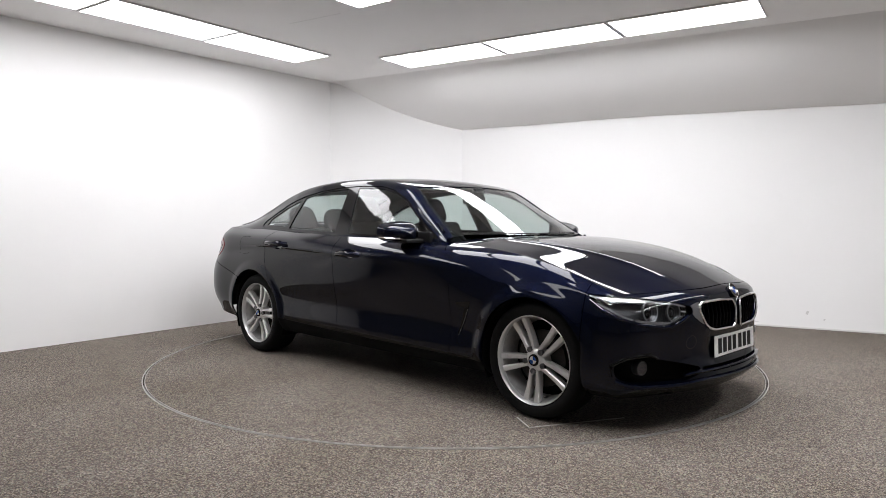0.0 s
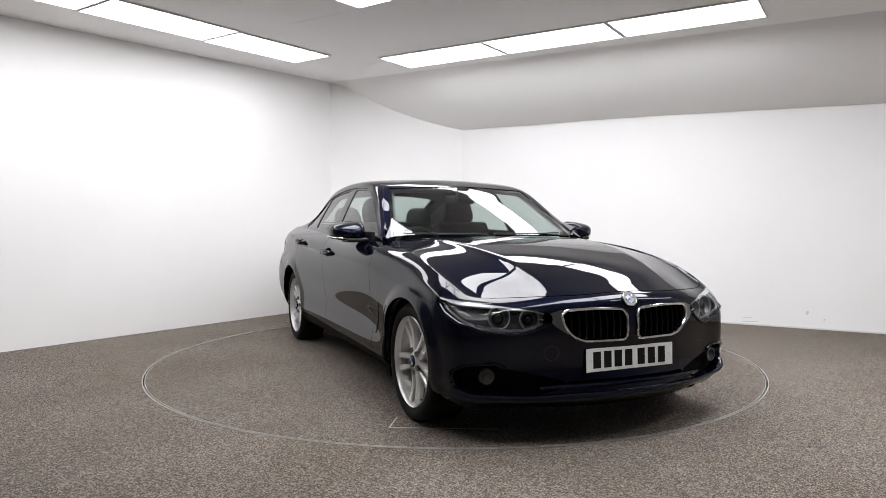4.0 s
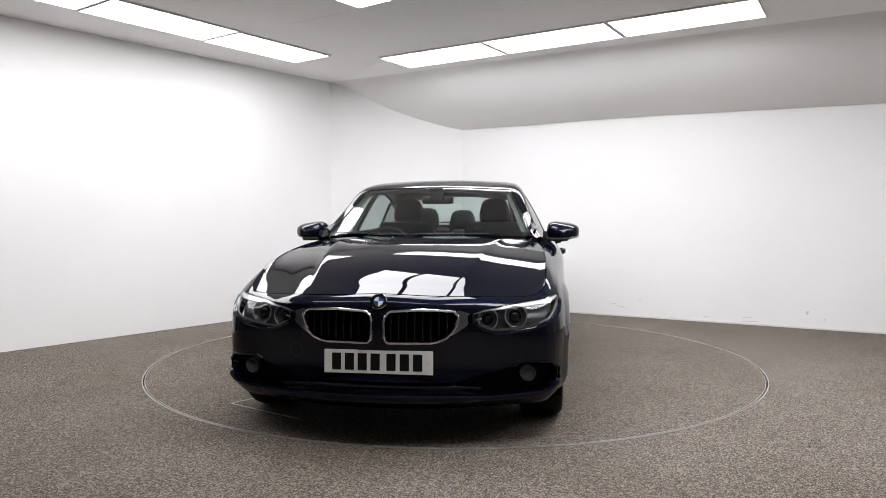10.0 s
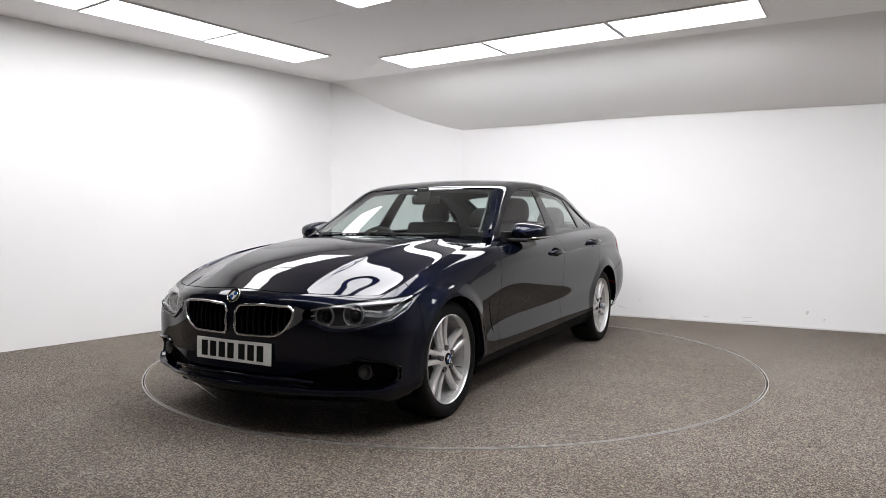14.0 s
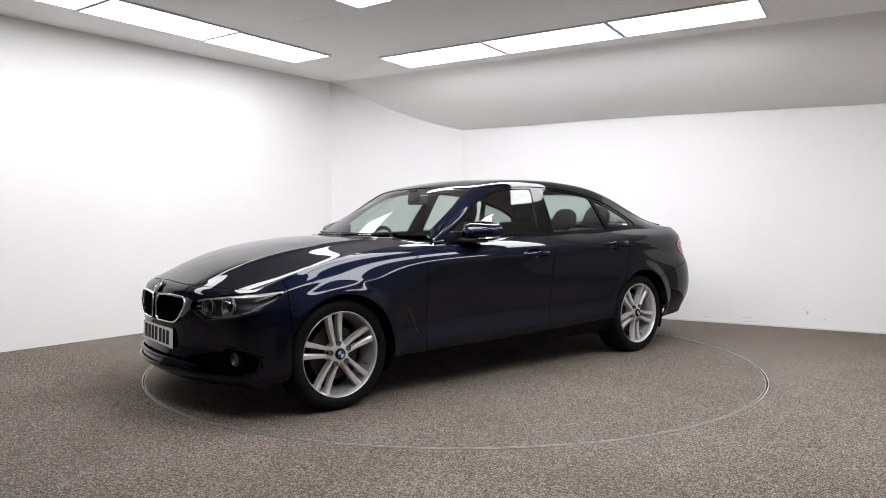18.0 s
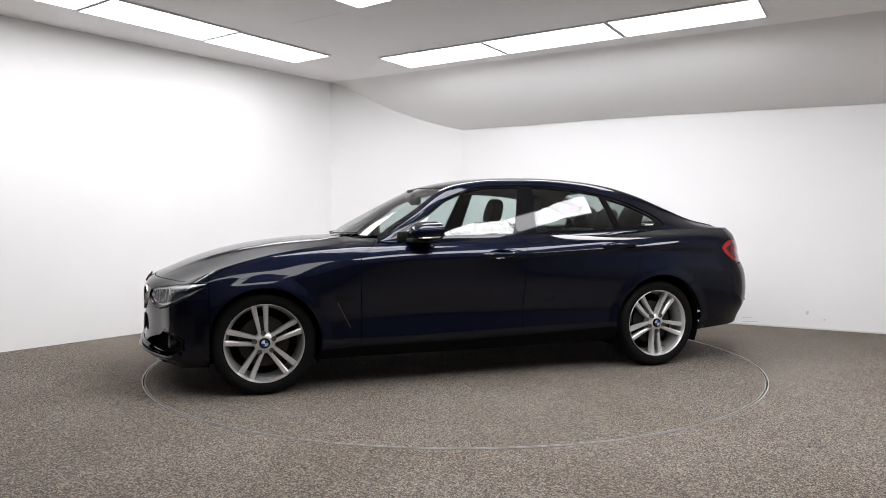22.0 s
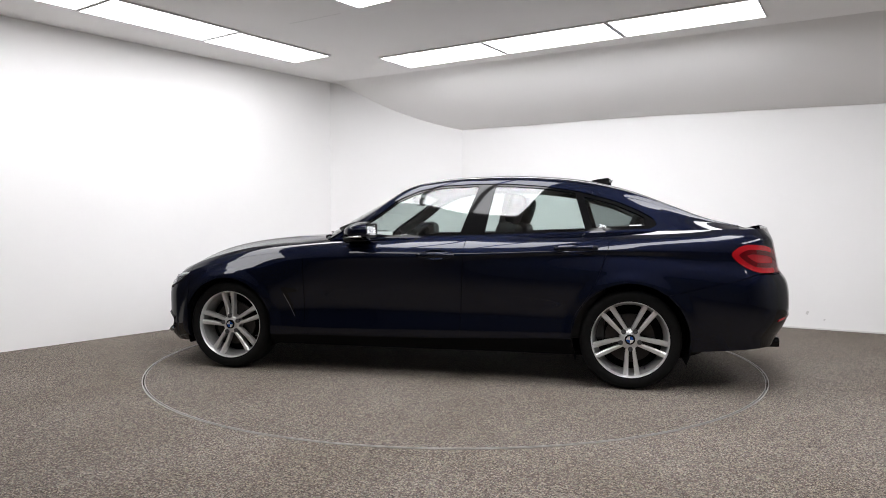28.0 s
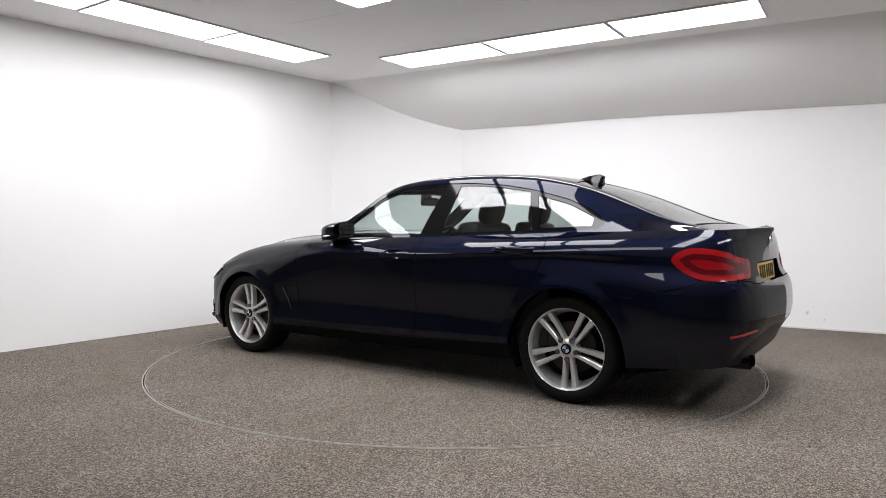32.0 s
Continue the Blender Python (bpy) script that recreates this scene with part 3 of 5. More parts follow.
# ---- cutting patches out of a surface ----
def inside(outline):
    """Signed distance to a polygon in 2D: positive inside."""
    o = np.asarray(outline, float)

    def phi(p, q):
        d = np.full(len(p), 1e9)
        ins = np.zeros(len(p), bool)
        for (ax, ay), (bx, by) in zip(o, np.roll(o, -1, 0)):
            ex, ey = bx - ax, by - ay
            t = np.clip(((p - ax) * ex + (q - ay) * ey) / (ex * ex + ey * ey), 0, 1)
            d = np.minimum(d, np.hypot(p - ax - t * ex, q - ay - t * ey))
            c = ((ay > q) != (by > q)) & (p < ex * (q - ay) / (ey if abs(ey) > 1e-12 else 1e-12) + ax)
            ins ^= c
        return np.where(ins, d, -d)
    return phi


def rounded(outline, r=0.02, n=5):
    """The same polygon with its corners rounded."""
    o = [np.array(p, float) for p in outline]
    res = []
    for i, p in enumerate(o):
        a, b = o[i - 1] - p, o[(i + 1) % len(o)] - p
        la, lb = np.linalg.norm(a), np.linalg.norm(b)
        k = min(r, 0.45 * la, 0.45 * lb)
        s, e = p + a / la * k, p + b / lb * k
        for j in range(n + 1):
            t = j / n
            res.append(((1 - t) ** 2 * s + 2 * t * (1 - t) * p + t * t * e))
    return res


def cut_patch(fn, u0, u1, v0, v1, nu, nv, cut=None, sink=0.0, lip=0.014, sign=1.0, rim=None):
    """Vertices, faces and normals of the part of fn(u, v) where cut(points, u, v) > 0, with a turned-in lip along its border."""
    us, vs = np.linspace(u0, u1, nu + 1), np.linspace(v0, v1, nv + 1)
    U, V = [g.ravel() for g in np.meshgrid(us, vs, indexing="ij")]
    P = fn(U, V)
    phi = cut(P, U, V) if cut else np.ones(len(U))
    phi = np.where(np.abs(phi) < 1e-7, 1e-7, phi)
    ind = np.arange(len(U)).reshape(nu + 1, nv + 1)
    e = np.concatenate([np.stack([ind[:-1].ravel(), ind[1:].ravel()], 1), np.stack([ind[:, :-1].ravel(), ind[:, 1:].ravel()], 1)])
    e = e[(phi[e[:, 0]] > 0) != (phi[e[:, 1]] > 0)]
    cross = {}
    if len(e):
        pos = np.where(phi[e[:, 0]] > 0, e[:, 0], e[:, 1])
        neg = np.where(phi[e[:, 0]] > 0, e[:, 1], e[:, 0])
        lo, hi = np.zeros(len(e)), np.ones(len(e))
        for _ in range(11):
            t = (lo + hi) / 2
            uu, vv = U[pos] + t * (U[neg] - U[pos]), V[pos] + t * (V[neg] - V[pos])
            ok = cut(fn(uu, vv), uu, vv) > 0
            lo, hi = np.where(ok, t, lo), np.where(ok, hi, t)
        uu, vv = U[pos] + lo * (U[neg] - U[pos]), V[pos] + lo * (V[neg] - V[pos])
        for k, (a, b) in enumerate(e):
            cross[(a, b)] = cross[(b, a)] = len(U) + k
        U, V = np.concatenate([U, uu]), np.concatenate([V, vv])
        P = fn(U, V)
    eu, ev = 1e-3 * abs(u1 - u0) / 4, 1e-3 * abs(v1 - v0) / 4
    lo_u, hi_u, lo_v, hi_v = min(u0, u1), max(u0, u1), min(v0, v1), max(v0, v1)
    du = fn(np.minimum(U + eu, hi_u), V) - fn(np.maximum(U - eu, lo_u), V)
    dv = fn(U, np.minimum(V + ev, hi_v)) - fn(U, np.maximum(V - ev, lo_v))
    N = np.cross(du, dv) * sign
    N /= np.linalg.norm(N, axis=1)[:, None] + 1e-12
    faces = []
    keep = phi > 0
    for i in range(nu):
        for j in range(nv):
            c = (ind[i, j], ind[i + 1, j], ind[i + 1, j + 1], ind[i, j + 1])
            k = [keep[x] for x in c]
            if all(k):
                faces.append(c)
            elif any(k):
                poly = []
                for m in range(4):
                    a, b = c[m], c[(m + 1) % 4]
                    if k[m]:
                        poly.append(a)
                    if k[m] != k[(m + 1) % 4]:
                        poly.append(cross[(a, b)])
                if len(poly) > 2:
                    faces.append(tuple(poly))
    if sign < 0:
        faces = [f[::-1] for f in faces]
    used = sorted({x for f in faces for x in f})
    at = {x: i for i, x in enumerate(used)}
    faces = [tuple(at[x] for x in f) for f in faces]
    P, N = P[used], N[used]
    P = P - N * sink
    verts, norms = [*P], [*N]
    if lip:
        count = {}
        for f in faces:
            for a, b in zip(f, f[1:] + f[:1]):
                count[(a, b)] = count.get((a, b), 0) + 1
        border = [(a, b) for (a, b) in count if (b, a) not in count]
        r1, r2 = {}, {}
        for a, b in border:
            for x in (a, b):
                if x not in r1:
                    r1[x] = len(verts)
                    verts.append(P[x])
                    norms.append(np.zeros(3))
                    r2[x] = len(verts)
                    verts.append(P[x] - N[x] * lip)
                    norms.append(np.zeros(3))
        for a, b in border:
            faces.append((r1[b], r1[a], r2[a], r2[b]))
    return verts, faces, norms


def panel(name, parent, mat, spec, label="", mirror=False):
    v, f, n = spec
    if mirror:
        v = [(p[0], -p[1], p[2]) for p in v]
        n = [(p[0], -p[1], p[2]) for p in n]
        f = [tuple(q)[::-1] for q in f]
    return mesh_ob(name, v, f, mat, parent, label, normals=n)


def pair(name, parent, mat, spec, label=""):
    """A panel on the left side and its mirror on the right."""
    return panel(name, parent, mat, spec, label), panel(name, parent, mat, spec, label, True)


# ---- the car ----
GAP = 0.0022
rear_gap = hermite([0.15, 0.32, 0.45, 0.60, 0.81, 0.92, 1.03], [-1.04, -1.04, -1.055, -1.15, -1.24, -1.268, -1.235])
sill_top = hermite([1.2, 0.8, 0.0, -1.04, -1.4], [0.262, 0.268, 0.277, 0.315, 0.33])
DLO = [(0.60, 0.951), (0.45, 1.036), (0.33, 1.110), (0.18, 1.222), (0.03, 1.283), (-0.12, 1.316), (-0.4, 1.328), (-0.6, 1.325), (-0.84, 1.306), (-1.07, 1.268), (-1.31, 1.204),
       (-1.47, 1.135), (-1.555, 1.083), (-1.575, 1.045), (-1.53, 1.017), (-1.15, 1.000), (-0.46, 0.974), (0.08, 0.960)]
HEADLAMP = [(20.9, 0.595), (21.2, 0.626), (25.3, 0.649), (32.9, 0.671), (42.9, 0.691), (49.0, 0.702), (47.5, 0.655), (41.5, 0.590), (36.5, 0.559), (31.0, 0.542), (27.3, 0.541), (24.8, 0.561), (23.4, 0.576)]
KIDNEY = [(0.374, 0.618), (0.352, 0.643), (0.2, 0.650), (0.05, 0.640), (0.03, 0.61), (0.03, 0.52), (0.045, 0.496), (0.265, 0.498), (0.328, 0.524), (0.362, 0.572)]
FOG = [(31.5, 0.372), (34.2, 0.396), (40.5, 0.384), (43.6, 0.352), (43.2, 0.296), (39.7, 0.262), (35.2, 0.252), (30.1, 0.249), (24.1, 0.250), (20.0, 0.272), (18.0, 0.285), (18.0, 0.312), (22.6, 0.336), (24.9, 0.345)]
INTAKE = [(-17.4, 0.281), (-17.4, 0.313), (17.4, 0.313), (17.4, 0.281)]
SLOT = [(-17.5, 0.238), (-17.5, 0.252), (17.5, 0.252), (17.5, 0.238)]
TAIL = [(47.0, 0.864), (44.8, 0.904), (42.3, 0.922), (37.8, 0.917), (33.0, 0.896), (31.2, 0.875), (23.3, 0.852), (24.5, 0.755), (32.0, 0.750), (36.6, 0.746), (41.2, 0.751), (43.8, 0.780), (45.9, 0.823)]
dlo_in = inside(rounded(DLO, 0.03, 3))
kid_in = inside(rounded(KIDNEY, 0.025, 3))


recess_phi = inside(rounded([(-0.5, 0.698), (-0.5, 0.832), (0.31, 0.832), (0.345, 0.80), (0.30, 0.698)], 0.02, 3))


def front_deg(p):
    return np.degrees(np.arctan2(np.abs(p[:, 1]), p[:, 0] - 1.0))


def rear_deg(p):
    return np.degrees(np.arctan2(np.abs(p[:, 1]), -1.2 - p[:, 0]))


def scaled(outline, k=0.018):
    """An outline in degrees and metres, with degrees brought to about metres along the skin."""
    return [(a * k, b) for a, b in outline]


head_phi = inside(rounded(scaled(HEADLAMP), 0.012, 4))
fog_phi = inside(rounded(scaled(FOG), 0.03, 4))
intake_phi = inside(rounded(scaled(INTAKE), 0.012, 3))
slot_phi = inside(rounded(scaled(SLOT), 0.005, 3))
tail_phi = inside(rounded(scaled(TAIL), 0.03, 4))


def in_head(p):
    return np.where(p[:, 0] > 1.2, head_phi(front_deg(p) * 0.018, p[:, 2]), -1.0)


def in_fog(p):
    return np.where(p[:, 0] > 1.2, fog_phi(front_deg(p) * 0.018, p[:, 2]), -1.0)


def in_intake(p):
    return np.where(p[:, 0] > 1.2, np.maximum(intake_phi(front_deg(p) * 0.018, p[:, 2]), slot_phi(front_deg(p) * 0.018, p[:, 2])), -1.0)


def in_kidney(p):
    return np.where(p[:, 0] > 1.2, kid_in(np.abs(p[:, 1]), p[:, 2]), -1.0)


def in_tail(p):
    return np.where(p[:, 0] < -1.5, tail_phi(rear_deg(p) * 0.018, p[:, 2]), -1.0)


def in_arch(p, arch, grow=0.0):
    return arch[2] + grow - np.hypot(p[:, 0] - arch[0], p[:, 2] - arch[1])


def front_gap(z):
    """x of the joint between wing and front door."""
    return 0.81 - np.maximum(0, z - 0.84) * 1.25


bumper_seam = hermite([0, 20, 24, 27, 35, 41.5, 46.5, 51.5, 63.3, 75, 90], [0.722, 0.722, 0.724, 0.738, 0.738, 0.738, 0.705, 0.679, 0.614, 0.585, 0.56])
valance_top = hermite([0, 22, 26, 29, 31, 33, 36, 60], [0.468, 0.456, 0.430, 0.390, 0.340, 0.285, 0.22, 0.10])


def low(*phis):
    r = phis[0]
    for p in phis[1:]:
        r = np.minimum(r, p)
    return r


_TU, _TV = [g.ravel() for g in np.meshgrid(np.linspace(0, HALF[7], 260), np.linspace(0, TOP, 160), indexing="ij")]
_TP = body(_TU, _TV)
_TA = front_deg(_TP)
_RU, _RV = [g.ravel() for g in np.meshgrid(np.linspace(HALF[11], HALF[16], 220), np.linspace(0, TOP, 160), indexing="ij")]
_RP = body(_RU, _RV)
_RA = rear_deg(_RP)


def skin_normal(u, v):
    du = body(u + 1e-3, v) - body(u - 1e-3, v)
    dv = body(u, np.minimum(v + 0.01, TOP)) - body(u, np.maximum(v - 0.01, 0))
    n = np.cross(du, dv)
    return n / (np.linalg.norm(n, axis=1)[:, None] + 1e-9)


def on_front(a, z, out=0.0, by_y=False):
    """Point of the nose at a plan angle (or a y) and a height, moved out along the normal."""
    key = np.abs(_TP[:, 1] - abs(a)) if by_y else np.abs(_TA - abs(a)) * 0.018
    i = np.argmin(key ** 2 + (_TP[:, 2] - z) ** 2)
    measure = (lambda q: np.abs(q[:, 1] - abs(a))) if by_y else (lambda q: np.abs(front_deg(q) - abs(a)) * 0.018)
    return settle(_TU[i], _TV[i], lambda q: measure(q) ** 2 + (q[:, 2] - z) ** 2, out)


def settle(u, v, cost, out):
    """Refines a point of the skin to the least cost; gives it moved out along the normal, and the normal."""
    su, sv = 0.012, 0.07
    for _ in range(5):
        gu, gv = [g.ravel() for g in np.meshgrid(u + su * np.linspace(-1, 1, 9), np.clip(v + sv * np.linspace(-1, 1, 9), 0, TOP), indexing="ij")]
        k = np.argmin(cost(body(gu, gv)))
        u, v, su, sv = gu[k], gv[k], su * 0.3, sv * 0.3
    n = skin_normal(np.array([u]), np.array([v]))[0]
    return body(np.array([u]), np.array([v]))[0] + n * out, n


def on_rear(a, z, out=0.0):
    i = np.argmin((np.abs(_RA - abs(a)) * 0.018) ** 2 + (_RP[:, 2] - z) ** 2)
    return settle(_RU[i], _RV[i], lambda q: (np.abs(rear_deg(q) - abs(a)) * 0.018) ** 2 + (q[:, 2] - z) ** 2, out)


car = tagged(new("car"), "dark blue four-door coupe with silver wheels on the turntable", "car")
S = station


def body_panels():
    P = MAT["paint"]
    # nose: bumper skin with openings for lamps, kidneys, fog recesses and intake
    spec = cut_patch(body, S(-5.3), S(5.3), 0, 9.97, 260, 90, lambda p, u, v: low(
        p[:, 0] - 1.725 - GAP, -in_head(p) - 0.001, -in_kidney(p), -in_fog(p), -in_intake(p)), lip=0.03)
    panel("front_bumper", car, P, spec, "painted front bumper with openings for the lamps and grille")
    # a black sheet stands in for the shaded space behind the openings
    spec = cut_patch(body, S(-5.2), S(5.2), 0.3, 9.9, 60, 30, lambda p, u, v: p[:, 0] - 1.72, sink=0.055, lip=0)
    panel("grille_backing", car, MAT["under"], spec, "black sheet standing in for the shaded space behind the grille openings")
    # wings
    spec = cut_patch(body, S(4.9), S(7.25), 0.9, 10, 110, 90, lambda p, u, v: low(
        1.725 - GAP - p[:, 0], p[:, 0] - front_gap(p[:, 2]) - GAP, -in_arch(p, ARCH_F), -in_head(p) - 0.001, np.where(p[:, 0] < 1.35, p[:, 2] - sill_top(p[:, 0]) - 0.001, 1)), lip=0.022)
    pair("front_wing", car, P, spec)
    # doors
    spec = cut_patch(body, S(6.9), S(9.05), 0.9, 10, 150, 110, lambda p, u, v: low(
        front_gap(p[:, 2]) - GAP - p[:, 0], p[:, 0] + 0.322 + 0.05 * (p[:, 2] - 0.6) - GAP, p[:, 2] - sill_top(p[:, 0]) - GAP), lip=0.02)
    fd = pair("front_door", car, P, spec)
    spec = cut_patch(body, S(8.9), S(11), 0.9, 10, 150, 110, lambda p, u, v: low(
        -0.322 - 0.05 * (p[:, 2] - 0.6) - GAP - p[:, 0], p[:, 0] - rear_gap(p[:, 2]) - GAP, p[:, 2] - sill_top(p[:, 0]) - GAP, -in_arch(p, ARCH_R)), lip=0.02)
    rd = pair("rear_door", car, P, spec)
    spec = cut_patch(body, S(6.3), S(10.9), 0, 2, 120, 16, lambda p, u, v: low(
        sill_top(p[:, 0]) - p[:, 2], -in_arch(p, ARCH_F), -in_arch(p, ARCH_R), 1.12 - p[:, 0], p[:, 0] + 1.10), lip=0.02)
    pair("sill", car, MAT["blade"], spec, "lower sill, body paint darkened for the shade it lies in")
    # rear quarters and bumper
    spec = cut_patch(body, S(10), S(14.4), 0.9, 10, 150, 90, lambda p, u, v: low(
        rear_gap(p[:, 2]) - GAP - p[:, 0], -in_arch(p, ARCH_R), np.where(p[:, 0] < -1.45, p[:, 2] - bumper_seam(rear_deg(p)) - GAP, 1), np.where(p[:, 0] > -1.1, p[:, 2] - 0.32, 1), -in_tail(p) - 0.001, rear_deg(p) - 31.6), lip=0.022)
    pair("rear_quarter", car, P, spec)
    spec = cut_patch(body, S(11.0), S(16), 0, 7, 130, 70, lambda p, u, v: low(
        np.where(p[:, 0] < -1.3, 1, -1), -in_arch(p, ARCH_R), bumper_seam(rear_deg(p)) - GAP - p[:, 2], -in_tail(p) - 0.001, p[:, 2] - valance_top(rear_deg(p))), lip=0.008)
    pair("rear_bumper", car, P, spec)
    spec = cut_patch(body, S(12.2), S(16), 0, 3.5, 90, 36, lambda p, u, v: valance_top(rear_deg(p)) + 0.02 - p[:, 2], sink=0.006, lip=0)
    pair("rear_valance", car, MAT["plastic"], spec, "dark plastic rear valance")
    spec = cut_patch(body, S(13.0), S(16), 4.5, 9.98, 90, 60, lambda p, u, v: low(p[:, 2] - bumper_seam(rear_deg(p)) - GAP, 31.4 - rear_deg(p), -in_tail(p) - 0.001, -recess_phi(np.abs(p[:, 1]), p[:, 2])), lip=0.045)
    pair("boot_face", car, P, spec)
    spec = cut_patch(body, S(14.5), S(16), 4.4, 8.2, 50, 40, lambda p, u, v: recess_phi(np.abs(p[:, 1]), p[:, 2]) + 0.006, sink=0.042, lip=0)
    pair("plate_recess", car, P, spec)
    spec = cut_patch(boot, 0.0, 1.0, -0.99, 0.99, 30, 60, lip=0.02, sign=-1)
    panel("boot_lid", car, P, spec, "boot lid with a small raised lip")
    # bonnet
    spec = cut_patch(hood, 0.003, 0.985, -0.994, 0.994, 90, 110, lip=0.02, sign=-1)
    panel("bonnet", car, P, spec, "sculpted bonnet with two raised creases")
    # cabin frame, roof, screens
    spec = cut_patch(cabin, 0.0, 1.0, 3.0, 6.0, 200, 60, lambda p, u, v: -dlo_in(p[:, 0], p[:, 2]), lip=0.02, sign=-1)
    pair("side_frame", car, P, spec)
    spec = cut_patch(cabin, 0.0, 1.0, 0.0, 2.97, 150, 40, lambda p, u, v: -low(2.72 - v, np.maximum(p[:, 0] - header_x(v), backlight_x(v) - p[:, 0])), lip=0.012, sign=-1)
    pair("roof_panel", car, P, spec)
    return fd, rd


def header_x(v):
    return 0.14 + 0.06 * (1 - (v / 2.8) ** 2)


def backlight_x(v):
    return -1.21 - 0.10 * (v / 2.8) ** 2


def glazing():
    B = MAT["black"]
    spec = cut_patch(cabin, 0.0, 0.36, -2.74, 2.74, 60, 60, lambda p, u, v: p[:, 0] - header_x(v) - 0.002, sink=0.004, lip=0, sign=-1)
    w = panel("windscreen", car, MAT["screen"], spec, "raked clear windscreen")
    spec = cut_patch(cabin, 0.02, 0.36, -2.74, 2.74, 90, 90, lambda p, u, v: low(p[:, 0] - header_x(v) - 0.002, np.maximum(np.abs(v) - 2.58, header_x(v) + 0.03 - p[:, 0])), sink=0.007, lip=0, sign=-1)
    panel("screen_border", w, B, spec, "black printed border")
    spec = cut_patch(cabin, 0.6, 0.985, -2.70, 2.70, 60, 60, lambda p, u, v: backlight_x(v) - 0.002 - p[:, 0], sink=0.004, lip=0, sign=-1)
    w = panel("rear_window", car, MAT["glass"], spec, "sloping tinted rear window")
    spec = cut_patch(cabin, 0.6, 0.985, -2.70, 2.70, 90, 90, lambda p, u, v: low(backlight_x(v) - 0.002 - p[:, 0], np.maximum(np.maximum(np.abs(v) - 2.35, p[:, 0] - backlight_x(v) + 0.05), -1.97 - p[:, 0])), sink=0.007, lip=0, sign=-1)
    panel("screen_border", w, B, spec, "black printed border")

    def front_pane(p):
        return low(dlo_in(p[:, 0], p[:, 2]) - 0.014, p[:, 0] + 0.285 + 0.31 * (p[:, 2] - 0.97), 0.50 - p[:, 0])

    def rear_pane(p):
        return low(dlo_in(p[:, 0], p[:, 2]) - 0.014, -0.455 - 0.15 * (p[:, 2] - 0.97) - p[:, 0], p[:, 0] + 1.125 - 0.30 * (p[:, 2] - 1.0))

    def quarter_pane(p):
        return low(dlo_in(p[:, 0], p[:, 2]) - 0.024, -1.175 + 0.30 * (p[:, 2] - 1.0) - p[:, 0], p[:, 0] + 1.495)

    spec = cut_patch(cabin, 0.0, 0.9, 3.0, 6.0, 240, 70, lambda p, u, v: low(dlo_in(p[:, 0], p[:, 2]), -front_pane(p), -rear_pane(p), -quarter_pane(p)), sink=0.006, lip=0.012, sign=-1)
    pair("window_trim", car, B, spec, "gloss black window surround and pillars")
    for nm, ph in (("front_window", front_pane), ("rear_side_window", rear_pane), ("quarter_window", quarter_pane)):
        spec = cut_patch(cabin, 0.0, 0.9, 3.0, 6.0, 160, 50, lambda p, u, v: ph(p) + 0.003, sink=0.011, lip=0, sign=-1)
        pair(nm, car, MAT["quarter"] if nm == "quarter_window" else MAT["glass"], spec)
    # inner lining of roof and pillars
    spec = cut_patch(cabin, 0.03, 0.97, -5.9, 5.9, 100, 80, lambda p, u, v: low(
        -low(np.abs(v) - 3.0, low(dlo_in(p[:, 0], p[:, 2])) + 0.0) - 0.0 * v,
        -low(2.5 - np.abs(v), np.maximum(p[:, 0] - header_x(v) - 0.02, backlight_x(v) - 0.04 - p[:, 0]))), sink=0.035, lip=0, sign=-1)
    panel("roof_lining", car, MAT["lining"], spec, "pale grey roof lining")


